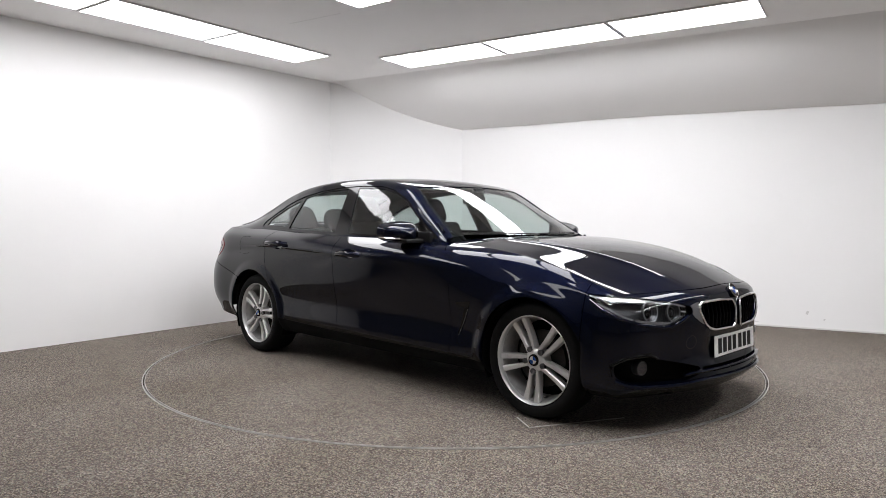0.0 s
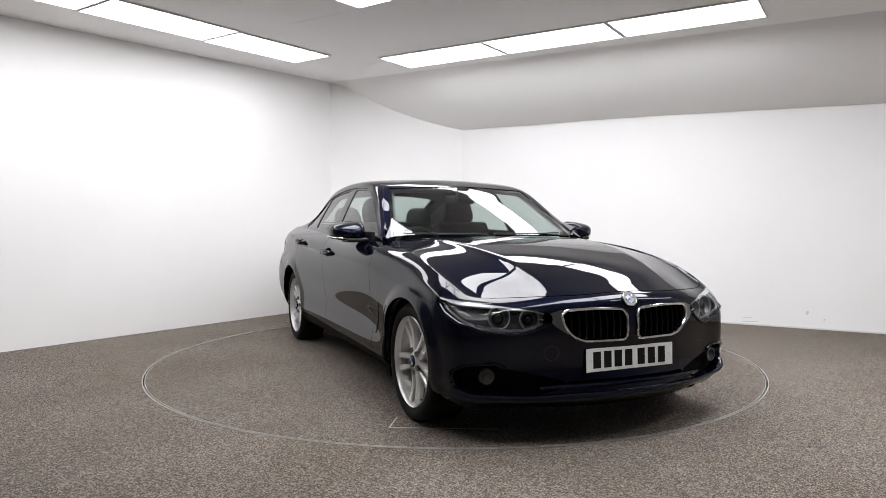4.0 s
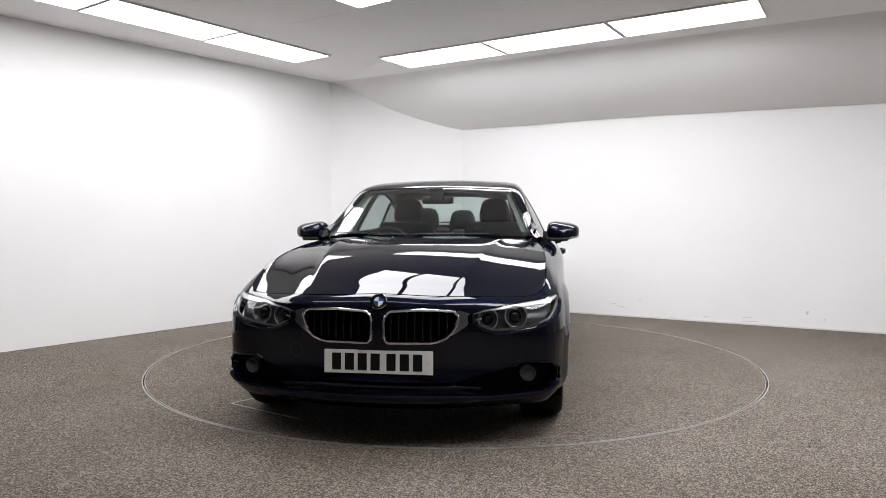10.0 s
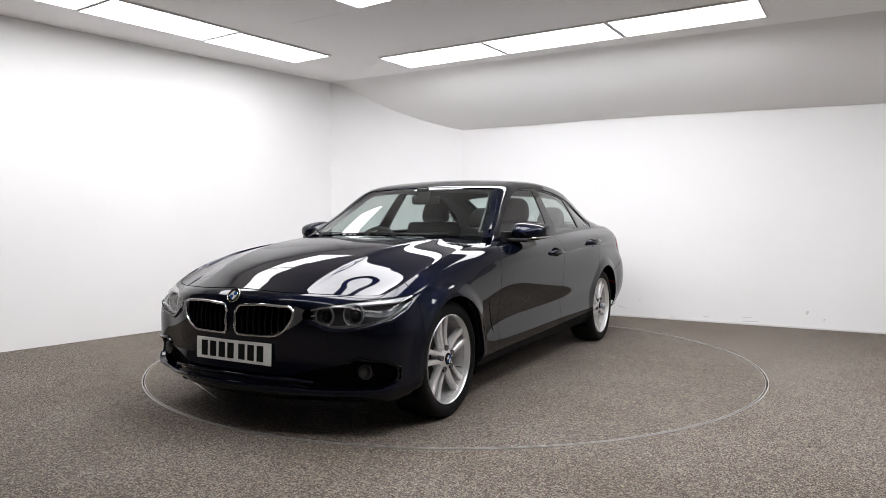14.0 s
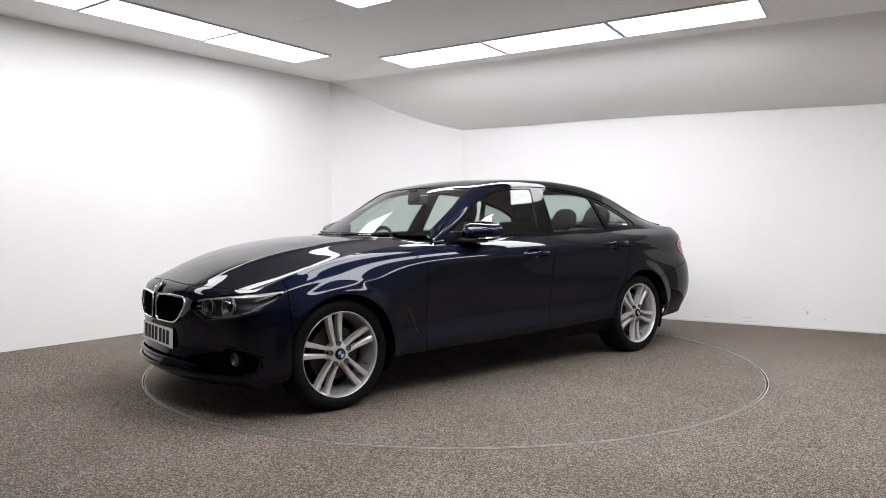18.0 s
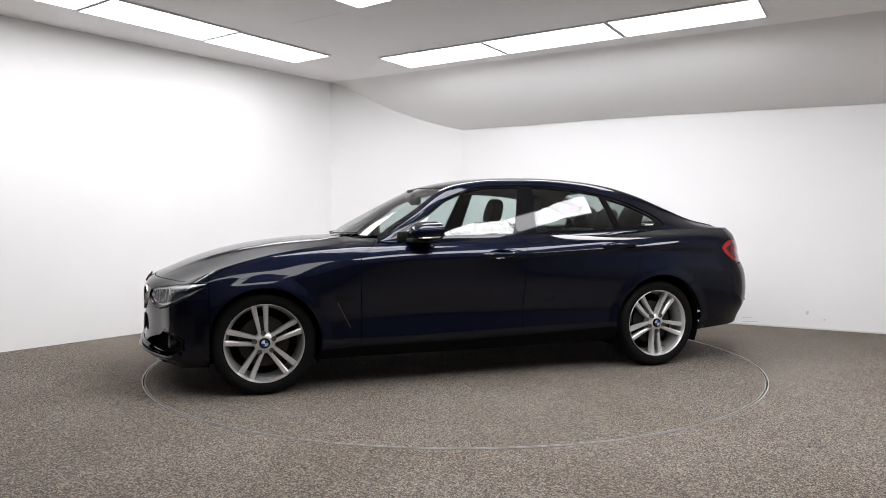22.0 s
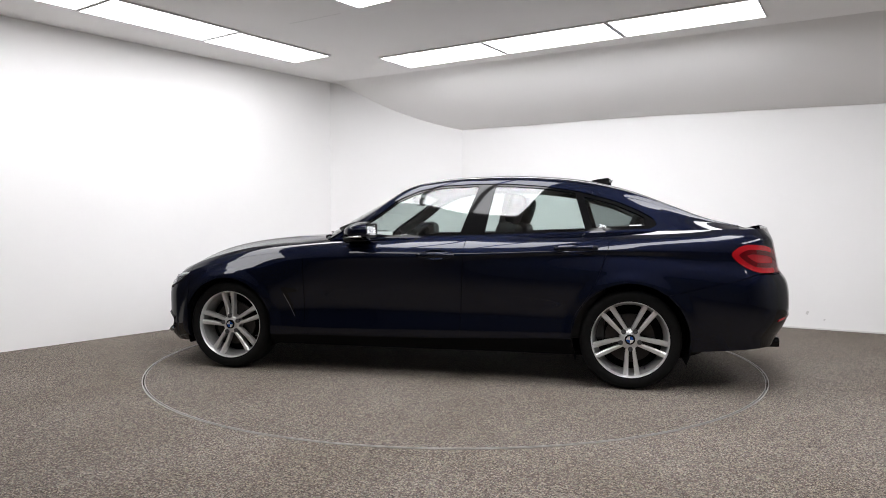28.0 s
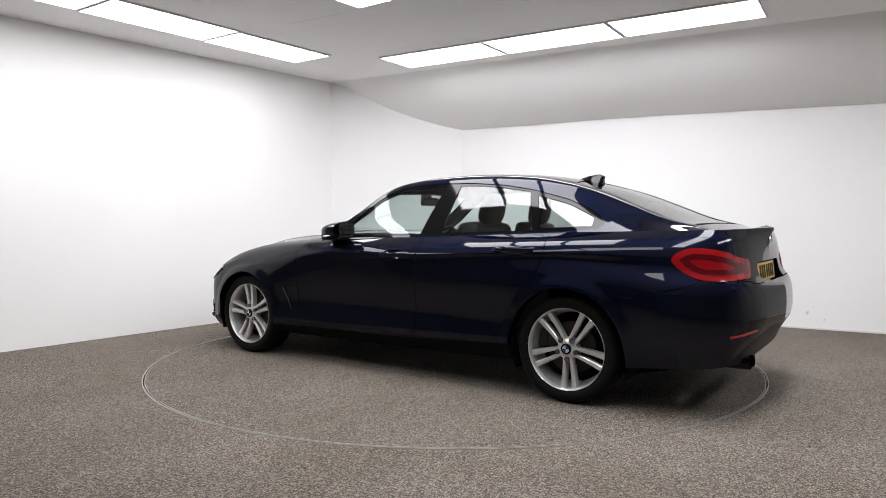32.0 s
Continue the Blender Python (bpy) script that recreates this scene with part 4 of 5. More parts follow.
def wheel(x, side, turn, y_face=0.885):
    """Alloy wheel with five double spokes; side +1 is the left of the car."""
    zc = 0.318
    m = pose(x, side * y_face, zc, rz=0 if side > 0 else 180) @ pose(0, 0, 0, 0, turn, 0)
    # in the wheel's space +y is outwards
    rim = part("wheel", closed_lathe([(0.235, -0.03), (0.236, -0.012), (0.241, -0.004), (0.2425, 0.002), (0.2400, 0.0045), (0.2362, 0.000), (0.2335, -0.012), (0.231, -0.03)], 80), MAT["alloy"], car,
               "silver alloy wheel with five double spokes", True, m)
    part("rim_barrel", closed_lathe([(0.234, -0.19), (0.234, -0.03), (0.231, -0.03), (0.221, -0.06), (0.212, -0.10), (0.208, -0.14), (0.222, -0.19)], 64), MAT["alloy_shaded"], rim, "", True)
    part("tyre", closed_lathe([(0.236, -0.012), (0.246, 0.0), (0.258, 0.007), (0.280, 0.010), (0.298, 0.006), (0.310, -0.008), (0.3165, -0.03), (0.3175, -0.05), (0.3175, -0.17), (0.312, -0.20), (0.285, -0.215), (0.25, -0.21), (0.240, -0.19)], 80), MAT["rubber"], rim, "black low-profile tyre", True)
    part("brake_disc", closed_lathe([(0.155, -0.085), (0.155, -0.110), (0.06, -0.110), (0.06, -0.085)], 48), MAT["disc_iron"], rim, "steel brake disc", True)
    part("brake_shield", closed_lathe([(0.001, -0.13), (0.205, -0.13), (0.205, -0.135), (0.001, -0.135)], 40), MAT["under"], rim)
    part("hub", closed_lathe([(0.001, -0.012), (0.036, -0.012), (0.048, -0.017), (0.062, -0.026), (0.068, -0.05), (0.066, -0.08), (0.001, -0.08)], 48), MAT["alloy"], rim, "", True)
    for k in range(5):
        a = 72 * k + 90
        for sgn in (-1, 1):
            bm = bmesh.new()
            rows = []
            for i in range(9):
                t = i / 8
                r = 0.055 + (0.2345 - 0.055) * t
                off = sgn * (0.0195 + 0.0175 * t)
                wd = 0.0105 + 0.0075 * t
                y = -0.020 + 0.002 * t - 0.008 * math.sin(math.pi * t)
                dp = 0.045 - 0.012 * t
                inner, outer = -sgn * wd, sgn * wd
                rows.append([bm.verts.new(q) for q in (
                    (r, y - dp, off + inner), (r, y - 0.006, off + inner), (r, y, off + inner * 0.55), (r, y - 0.001, off + outer * 0.75), (r, y - 0.008, off + outer), (r, y - dp, off + outer))])
            for p, q in zip(rows, rows[1:]):
                for j in range(5):
                    bm.faces.new((p[j], p[j + 1], q[j + 1], q[j]))
            bm.faces.new(rows[0][::-1])
            bm.faces.new(rows[-1])
            part("spoke", bm, MAT["alloy"], rim, "", True, pose(0, 0, 0, 0, a, 0))
        c = radians(72 * k + 54)
        part("bolt", closed_lathe([(0.001, -0.0145), (0.006, -0.0125), (0.0155, -0.010), (0.0155, -0.03), (0.001, -0.03)], 12), MAT["bolt"], rim, "", False, pose(0.061 * math.cos(c), 0, 0.061 * math.sin(c)))
    cap = part("centre_cap", closed_lathe([(0.001, -0.004), (0.026, -0.004), (0.031, -0.006), (0.033, -0.012), (0.001, -0.012)], 36), MAT["black"], rim, "round black and white emblem cap", True)
    emblem(rim, Matrix.Translation((0, -0.0035, 0)) @ pose(0, 0, 0, 0, -turn, 0), 0.022)
    part("valve", closed_lathe([(0.001, 0), (0.004, 0), (0.004, -0.03), (0.001, -0.03)], 8), MAT["bolt"], rim, "", False, pose(0.205 * math.cos(4.3), -0.03, 0.205 * math.sin(4.3)))
    return rim


def emblem(owner, m, r):
    """Round badge face in the xz plane facing +y: four quarters, two blue, two white."""
    for k in range(4):
        bm = bmesh.new()
        c = bm.verts.new((0, 0, 0))
        arc = [bm.verts.new((r * math.cos(math.pi / 2 * (k + i / 6)), 0, r * math.sin(math.pi / 2 * (k + i / 6)))) for i in range(7)]
        for p, q in zip(arc, arc[1:]):
            bm.faces.new((c, p, q))
        bmesh.ops.solidify(bm, geom=bm.faces[:], thickness=0.001)
        ob = part("emblem_quarter", bm, MAT["blue"] if k % 2 else MAT["white_enamel"], owner)
        ob.matrix_basis = m


def underside():
    spec = prism(rounded([(2.02, -0.55), (2.02, 0.55), (1.75, 0.70), (-1.70, 0.72), (-1.90, 0.45), (-1.90, -0.45), (-1.70, -0.72), (1.75, -0.70)], 0.1, 3), 0.18, 0.21)
    part("floor_pan", spec, MAT["under"], car, "black underbody")
    for x, _, r in (ARCH_F, ARCH_R):
        for s in (1, -1):
            bm = bmesh.new()
            n = 28
            rows = []
            for yy in (0.86, 0.60):
                rows.append([bm.verts.new((x + (r + 0.012) * math.cos(a), s * yy, 0.318 + (r + 0.012) * math.sin(a))) for a in np.linspace(-0.42, math.pi + 0.42, n)])
            for i in range(n - 1):
                bm.faces.new((rows[0][i], rows[0][i + 1], rows[1][i + 1], rows[1][i]))
            bm.faces.new(rows[1])
            part("wheel_arch_liner", bm, MAT["under"], car, "black wheel arch liner")
    # inner walls that close the body below the waist
    for s in (1, -1):
        part("door_card", box(1.86, 0.05, 0.60, (-0.32, s * 0.765, 0.60), 0.02), MAT["dash"], car, "black inner door trim")
    part("bulkhead", box(0.05, 1.5, 0.60, (0.98, 0, 0.55), 0.01), MAT["under"], car)
    part("rear_bulkhead", box(0.05, 1.3, 0.50, (-1.75, 0, 0.60), 0.01), MAT["under"], car)
    part("parcel_shelf", box(0.62, 1.25, 0.04, (-1.72, 0, 0.93), 0.015), MAT["dash"], car, "black rear parcel shelf")


def cushion(sx, sy, sz, e=0.62):
    """A padded block with swelling sides, narrower at the top."""
    bm = bmesh.new()
    bmesh.ops.create_uvsphere(bm, u_segments=28, v_segments=16, radius=1)
    for v in bm.verts:
        x, y, z = (math.copysign(abs(c) ** e, c) for c in v.co)
        v.co = (x * sx / 2, y * sy / 2 * (0.92 - 0.12 * z), z * sz / 2)
    return bm


def seat(x, y, w=0.50, h=0.60, rake=16):
    root_m = pose(x, y, 0.30)
    s = part("seat", box(0.52, w, 0.16, (0.05, 0, 0.14), 0.05, 3), MAT["cloth"], car, "dark leather seat", True, root_m)
    part("backrest", box(0.14, w, h, (0, 0, h / 2), 0.062, 4), MAT["cloth"], s, "", True, pose(-0.24, 0, 0.18, 0, -rake, 0))
    part("headrest", cushion(0.11, 0.27, 0.22), MAT["cloth"], s, "", True, pose(-0.24 - math.sin(radians(rake)) * (h + 0.10), 0, 0.18 + math.cos(radians(rake)) * (h + 0.10), 0, -rake, 0))
    for q in (-0.05, 0.05):
        part("headrest_post", tube([(-0.24 - math.sin(radians(rake)) * (h - 0.02), q, 0.18 + math.cos(radians(rake)) * (h - 0.02)), (-0.24 - math.sin(radians(rake)) * (h + 0.06), q, 0.18 + math.cos(radians(rake)) * (h + 0.06))], 0.006), MAT["chrome"], s)


def cabin_inside():
    for s in (1, -1):
        seat(-0.18, s * 0.37)
    seat(-1.02, 0.36, 0.5, 0.56, 22)
    seat(-1.02, -0.36, 0.5, 0.56, 22)
    seat(-1.02, 0.0, 0.22, 0.54, 22)
    bm = bmesh.new()
    prof = [(0.86, 0.60), (0.86, 0.90), (0.74, 0.925), (0.55, 0.90), (0.42, 0.86), (0.38, 0.80), (0.44, 0.60)]
    a = [bm.verts.new((x, -0.73, z)) for x, z in prof]
    b = [bm.verts.new((x, 0.73, z)) for x, z in prof]
    bm.faces.new(a)
    bm.faces.new(b[::-1])
    for i in range(len(prof)):
        bm.faces.new((a[i], a[(i + 1) % len(prof)], b[(i + 1) % len(prof)], b[i]))
    bmesh.ops.bevel(bm, geom=bm.edges[:], offset=0.012, segments=2, affect="EDGES")
    part("dashboard", bm, MAT["dash"], car, "black dashboard", True)
    part("instrument_hood", box(0.20, 0.36, 0.06, (0.50, -0.37, 0.895), 0.025, 3), MAT["dash"], car, "", True)
    st = part("steering_wheel", tube([(0, 0.185 * math.cos(t), 0.185 * math.sin(t)) for t in np.linspace(0, 2 * math.pi, 37)[:-1]], 0.015, 8, True), MAT["cloth"], car, "black steering wheel", True, pose(0.33, -0.37, 0.845, 0, -22, 0))
    part("wheel_boss", box(0.05, 0.15, 0.12, (0.02, 0, 0), 0.02, 3), MAT["dash"], st, "", True)
    for yy in (0.12, -0.12):
        part("wheel_arm", box(0.02, 0.13, 0.035, (0.015, yy, 0), 0.006, 2), MAT["satin"], st)
    part("interior_mirror", box(0.035, 0.235, 0.065, (0.20, 0.0, 1.225), 0.025, 3), MAT["plastic"], car, "black interior mirror", True)
    part("mirror_mount", box(0.05, 0.10, 0.10, (0.235, 0, 1.262), 0.02, 2), MAT["plastic"], car, "", True)


def door_mirror(side):
    bm = bmesh.new()
    n, m = 28, 16
    rows = []
    for i in range(m + 1):
        t = i / m
        # from the flat glass side (t = 0, rear) to the rounded front (t = 1)
        k = math.sqrt(max(0.0, 1 - (max(0.0, t - 0.25) / 0.75) ** 2.3))
        row = []
        for j in range(n):
            a = 2 * math.pi * j / n
            c, s = math.cos(a), math.sin(a)
            e = 0.62
            yy = 0.112 * math.copysign(abs(c) ** e, c) * k
            zz = 0.062 * math.copysign(abs(s) ** e, s) * k
            zz *= 1.0 - 0.22 * (yy / 0.112)
            row.append(bm.verts.new((0.300 + 0.175 * t + 0.045 * (1 - (yy + 0.112) / 0.224), 0.912 + yy, 1.000 + zz - 0.012 * t)))
        rows.append(row)
    for p, q in zip(rows, rows[1:]):
        for j in range(n):
            bm.faces.new((p[j], p[(j + 1) % n], q[(j + 1) % n], q[j]))
    bm.faces.new(rows[0])
    if side < 0:
        bmesh.ops.scale(bm, vec=(1, -1, 1), verts=bm.verts)
    mir = part("door_mirror", bm, MAT["paint"], car, "body-coloured door mirror", True)
    y = side
    part("mirror_base", box(0.15, 0.15, 0.026, (0.42, y * 0.868, 0.942), 0.012, 3), MAT["plastic"], mir, "black mirror foot", True)
    part("mirror_foot", box(0.16, 0.03, 0.07, (0.47, y * 0.785, 0.965), 0.012, 2), MAT["plastic"], mir, "", True)
    part("indicator_strip", tube([(0.33, y * 1.026, 0.965), (0.40, y * 1.012, 0.960), (0.45, y * 0.97, 0.958), (0.475, y * 0.90, 0.957)], 0.007, 8), MAT["chrome"], mir, "silver indicator strip", True)
    lean = pose(0.3215, y * 0.912, 1.0, 0, 0, -y * 11.5)
    for nm, w, h, d, mt in (("mirror_bezel", 0.208, 0.108, 0.010, "plastic"), ("mirror_glass", 0.160, 0.080, 0.014, "chrome")):
        shape = rounded([(-w / 2, -h * 0.42), (-w / 2, h * 0.5), (w / 2, h * 0.38), (w / 2, -h * 0.5)], 0.03, 4)
        bm = prism([(a if y > 0 else -a, c) for a, c in shape], 0, d)
        bmesh.ops.transform(bm, matrix=lean @ Matrix(((0, 0, -1, 0), (1, 0, 0, 0), (0, 1, 0, 0), (0, 0, 0, 1))), verts=bm.verts)
        part(nm, bm, MAT[mt], mir, "black mirror frame" if mt == "plastic" else "")
    return mir


def handle(side, x0, x1, z, owner):
    y = side * 0.912
    pts = [(x0 + 0.006, y - side * 0.026, z - 0.004), (x0 - 0.025, y + side * 0.016, z), ((x0 + x1) / 2, y + side * 0.028, z + 0.004), (x1 + 0.025, y + side * 0.018, z + 0.003), (x1 - 0.006, y - side * 0.026, z)]
    part("door_handle", tube(pts, 0.0145, 10, False, 1.3), MAT["paint"], owner, "body-coloured pull handle", True)


def lamps():
    for s in (1, -1):
        spec = cut_patch(body, S(2.0), S(6.2), 3.5, 9.97, 110, 60, lambda p, u, v: in_head(p), sink=0.003, lip=0.006)
        glass = panel("headlamp", car, MAT["lens"], spec, "clear headlamp with twin round lenses", s < 0)
        spec = cut_patch(body, S(2.0), S(6.2), 3.5, 9.97, 60, 40, lambda p, u, v: in_head(p) + 0.004, sink=0.05, lip=0)
        panel("lamp_housing", glass, MAT["lamp_black"], spec, "dark grey lamp housing", s < 0)
        spec = cut_patch(body, S(2.0), S(6.2), 3.5, 9.97, 220, 130, lambda p, u, v: low(in_head(p) - 0.002, 0.0055 + 0.0006 * (front_deg(p) - 21) - in_head(p), p[:, 2] - (0.594 + (front_deg(p) - 22) * 0.0037)), sink=0.010, lip=0.010)
        panel("lamp_brow", glass, MAT["lamp_ring"], spec, "bright light-guide brow", s < 0)
        spec = cut_patch(body, S(2.0), S(6.2), 3.5, 9.97, 220, 130, lambda p, u, v: low(in_head(p) - 0.004, 0.012 - in_head(p), front_deg(p) - 38.5, 0.66 - p[:, 2]), sink=0.012, lip=0.008)
        panel("side_light_guide", glass, MAT["ring_grey"], spec, "pale light guide at the outer corner", s < 0)
        spec = cut_patch(body, S(2.0), S(6.2), 3.5, 9.97, 160, 100, lambda p, u, v: low(in_head(p) - 0.003, 0.016 - in_head(p), 38 - front_deg(p), 0.585 - p[:, 2]), sink=0.014, lip=0.012)
        panel("lamp_sill", glass, MAT["satin"], spec, "grey ledge along the foot of the lamp", s < 0)
        for deg, z, r in ((26.3, 0.605, 0.048), (33.2, 0.616, 0.054)):
            p, n = on_front(deg, z, -0.028)
            n = (Vector(n) * 0.45 + Vector((1, 0.10, 0)) * 0.55).normalized()
            p, n = (Vector((p[0], s * p[1], p[2])), Vector((n[0], s * n[1], n[2])))
            q = n.to_track_quat("Y", "Z").to_matrix().to_4x4()
            mm = Matrix.Translation(p) @ q
            outline = rounded([(r * cx, r * 0.90 * cz) for cx, cz in ((-1.0, 0.30), (-0.62, 1.0), (0.62, 1.0), (1.0, 0.30), (0.90, -0.45), (0.5, -1.0), (-0.5, -1.0), (-0.90, -0.45))], 0.014, 3)
            part("lamp_ring", tube([(a, 0.010, b) for a, b in outline], 0.0030, 6, True), MAT["ring_grey"], glass, "thin pale angular light ring", True, mm)
            part("lamp_reflector", closed_lathe([(r * 0.98, 0.006), (r * 0.62, -0.020), (r * 0.6, -0.022), (r * 0.98, -0.004)], 30), MAT["lamp_black"], glass, "", True, mm)
            part("projector", closed_lathe([(0.001, 0.004), (r * 0.28, 0.001), (r * 0.48, -0.008), (r * 0.60, -0.022), (0.001, -0.022)], 30), MAT["black"], glass, "dark projector lens", True, mm)
            part("projector_rim", closed_lathe([(r * 0.60, -0.010), (r * 0.63, -0.008), (r * 0.66, -0.012), (r * 0.62, -0.02)], 30), MAT["bolt"], glass, "", True, mm)
        pts = [on_front(a, z, -0.008)[0] for a, z in ((23.0, 0.603), (24.4, 0.607))]
        part("marker_lamp", tube([(q[0], s * q[1], q[2]) for q in pts], 0.0034, 6), MAT["ring_grey"], glass, "small pale side marker", True)
        rim = [on_front(a, z, 0.001)[0] for a, z in ((22.6, 0.583), (23.9, 0.565), (25.4, 0.550), (27.6, 0.533), (31.0, 0.533), (36.7, 0.551), (42.2, 0.584), (46.0, 0.625), (48.6, 0.668))]
        part("lamp_ledge", tube([(q[0], s * q[1], q[2]) for q in rim], 0.0085, 8), MAT["paint"], car, "painted ledge under the headlamp", True)
        # fog lamp in its recess
        spec = cut_patch(body, S(0.9), S(5.4), 0.3, 4.2, 70, 36, lambda p, u, v: in_fog(p) + 0.006, sink=0.055, lip=0)
        rec = panel("fog_recess", car, MAT["under"], spec, "black fog lamp recess", s < 0)
        p, n = on_front(35.0, 0.333, 0.0)
        p, n = Vector((1.950, s * 0.694, 0.333)), Vector((n[0] * 0.5 + 0.5, s * n[1] * 0.6, 0)).normalized()
        mm = Matrix.Translation(p) @ n.to_track_quat("Y", "Z").to_matrix().to_4x4()
        fog = part("fog_lamp", closed_lathe([(0.037, -0.03), (0.037, 0.010), (0.032, 0.012), (0.028, 0.0), (0.018, -0.012), (0.001, -0.016), (0.001, -0.02), (0.03, -0.03)], 32), MAT["bolt"], rec, "round fog lamp", True, mm)
        part("fog_lens", closed_lathe([(0.001, 0.014), (0.018, 0.013), (0.033, 0.009), (0.033, 0.007), (0.001, 0.011)], 32), MAT["lens"], rec, "", True, mm)
        # tail lamps
        spec = cut_patch(body, S(11.6), S(16), 4.5, 9.9, 130, 60, lambda p, u, v: low(in_tail(p), rear_deg(p) - 31.55), sink=-0.004, lip=0.02)
        tl = panel("tail_lamp", car, MAT["red"], spec, "red wrap-round tail lamp", s < 0)
        spec = cut_patch(body, S(12.6), S(16), 4.5, 9.9, 110, 60, lambda p, u, v: low(in_tail(p), 31.4 - rear_deg(p)), sink=-0.004, lip=0.02)
        panel("boot_lamp", car, MAT["red"], spec, "inner section of the red tail lamp", s < 0)
        spec = cut_patch(body, S(11.6), S(16), 4.5, 9.9, 130, 70, lambda p, u, v: low(in_tail(p) - 0.022, 0.014 - np.abs(in_tail(p) - 0.045)), sink=-0.0065, lip=0.003)
        panel("light_bar", tl, MAT["red_deep"], spec, "darker red light guide", s < 0)
        pts = [on_rear(a, 0.452 + 0.024 * (35 - a) / 8, -0.004)[0] for a in np.linspace(26.5, 35.2, 7)]
        pts = [(q[0], s * q[1], q[2]) for q in pts]
        part("reflector", tube(pts, 0.0095, 8), MAT["red"], car, "slim red rear reflector", True)


def kidneys():
    for s in (1, -1):
        line = [on_front(a, z, 0.006, True)[0] for a, z in rounded(KIDNEY, 0.03, 4)]
        line = [(p[0], s * p[1], p[2]) for p in line]
        ring = part("grille_surround", tube(line, 0.0068, 8, True), MAT["chrome"], car, "chrome kidney grille surround", True)
        for k in range(9):
            y = 0.058 + k * 0.0375
            zs = [z for z in np.linspace(0.49, 0.655, 34) if kid_in(np.array([y]), np.array([z]))[0] > 0.004]
            pts = [on_front(y, z, -0.012, True)[0] for z in (zs[0], (zs[0] + zs[-1]) / 2, zs[-1])]
            bm = bmesh.new()
            rows = []
            for p in pts:
                rows.append([bm.verts.new((p[0] + dx, s * (y + dy), p[2])) for dx, dy in ((0.0, -0.0045), (0.004, 0.0), (0.0, 0.0045), (-0.04, 0.003), (-0.04, -0.003))])
            for p, q in zip(rows, rows[1:]):
                for j in range(5):
                    bm.faces.new((p[j], p[(j + 1) % 5], q[(j + 1) % 5], q[j]))
            part("grille_slat", bm, MAT["black"], ring, "gloss black slat")
            tip = Vector(pts[2])
            part("slat_tip", box(0.005, 0.006, 0.009, (tip.x + 0.002, s * y, tip.z - 0.012), 0.002, 1), MAT["ear"], ring, "bright tip of a slat")
        # satin piece that joins the kidney to the headlamp
        ear = inside([(0.37, 0.648), (0.422, 0.632), (0.428, 0.600), (0.405, 0.572), (0.365, 0.545), (0.34, 0.53)])
        spec = cut_patch(body, S(1.4), S(2.4), 3.6, 8, 50, 50, lambda p, u, v: low(ear(np.abs(p[:, 1]), p[:, 2]), -in_kidney(p) + 0.004, -in_head(p) - 0.002), sink=-0.004, lip=0.008)
        panel("grille_ear", car, MAT["ear"], spec, "satin metal piece beside the grille", s < 0)


def blades():
    def bar(name, rows, r, mat, label, out=0.005):
        a, z = np.array(rows).T
        cz = hermite(a, z)
        aa = np.linspace(-a.max(), a.max(), 57)
        pts = [on_front(abs(q), float(cz(abs(q))), out)[0] * np.array((1, math.copysign(1, q), 1)) for q in aa]
        part(name, tube([tuple(q) for q in pts], r, 8, False, 0.8), mat, car, label, True)

    bar("bumper_blade", [(0, 0.292), (10, 0.292), (16.1, 0.291), (20.7, 0.288), (24, 0.283)], 0.012, MAT["paint"], "slim body-coloured blade in the lower intake", 0.004)
    bar("bumper_lip", [(0, 0.250), (10, 0.250), (17.2, 0.249), (20, 0.246), (24.1, 0.240), (30.1, 0.239), (35.2, 0.243), (39.7, 0.252), (43.2, 0.280)], 0.015, MAT["paint"], "body-coloured lip under the fog lamp recesses", 0.004)
    for s in (1, -1):
        pts = [on_front(a, z, 0.001)[0] for a, z in ((44.0, 0.30), (44.1, 0.352), (41.0, 0.388), (34.2, 0.400), (31.8, 0.376))]
        part("recess_frame", tube([(q[0], s * q[1], q[2]) for q in pts], 0.0095, 8), MAT["black"], car, "gloss black frame of the fog lamp recess", True)
    spot = inside([(0.418 + 0.034 * math.cos(a), 0.444 + 0.034 * math.sin(a)) for a in np.linspace(0, 2 * math.pi, 25)[:-1]])
    spec = cut_patch(body, S(1.2), S(2.4), 2.4, 4.2, 60, 60, lambda p, u, v: 0.0015 - np.abs(spot(np.abs(p[:, 1]), p[:, 2])), sink=-0.0006, lip=0)
    panel("tow_cover_joint", car, MAT["gap"], spec, "round joint of the towing-eye cover", True)


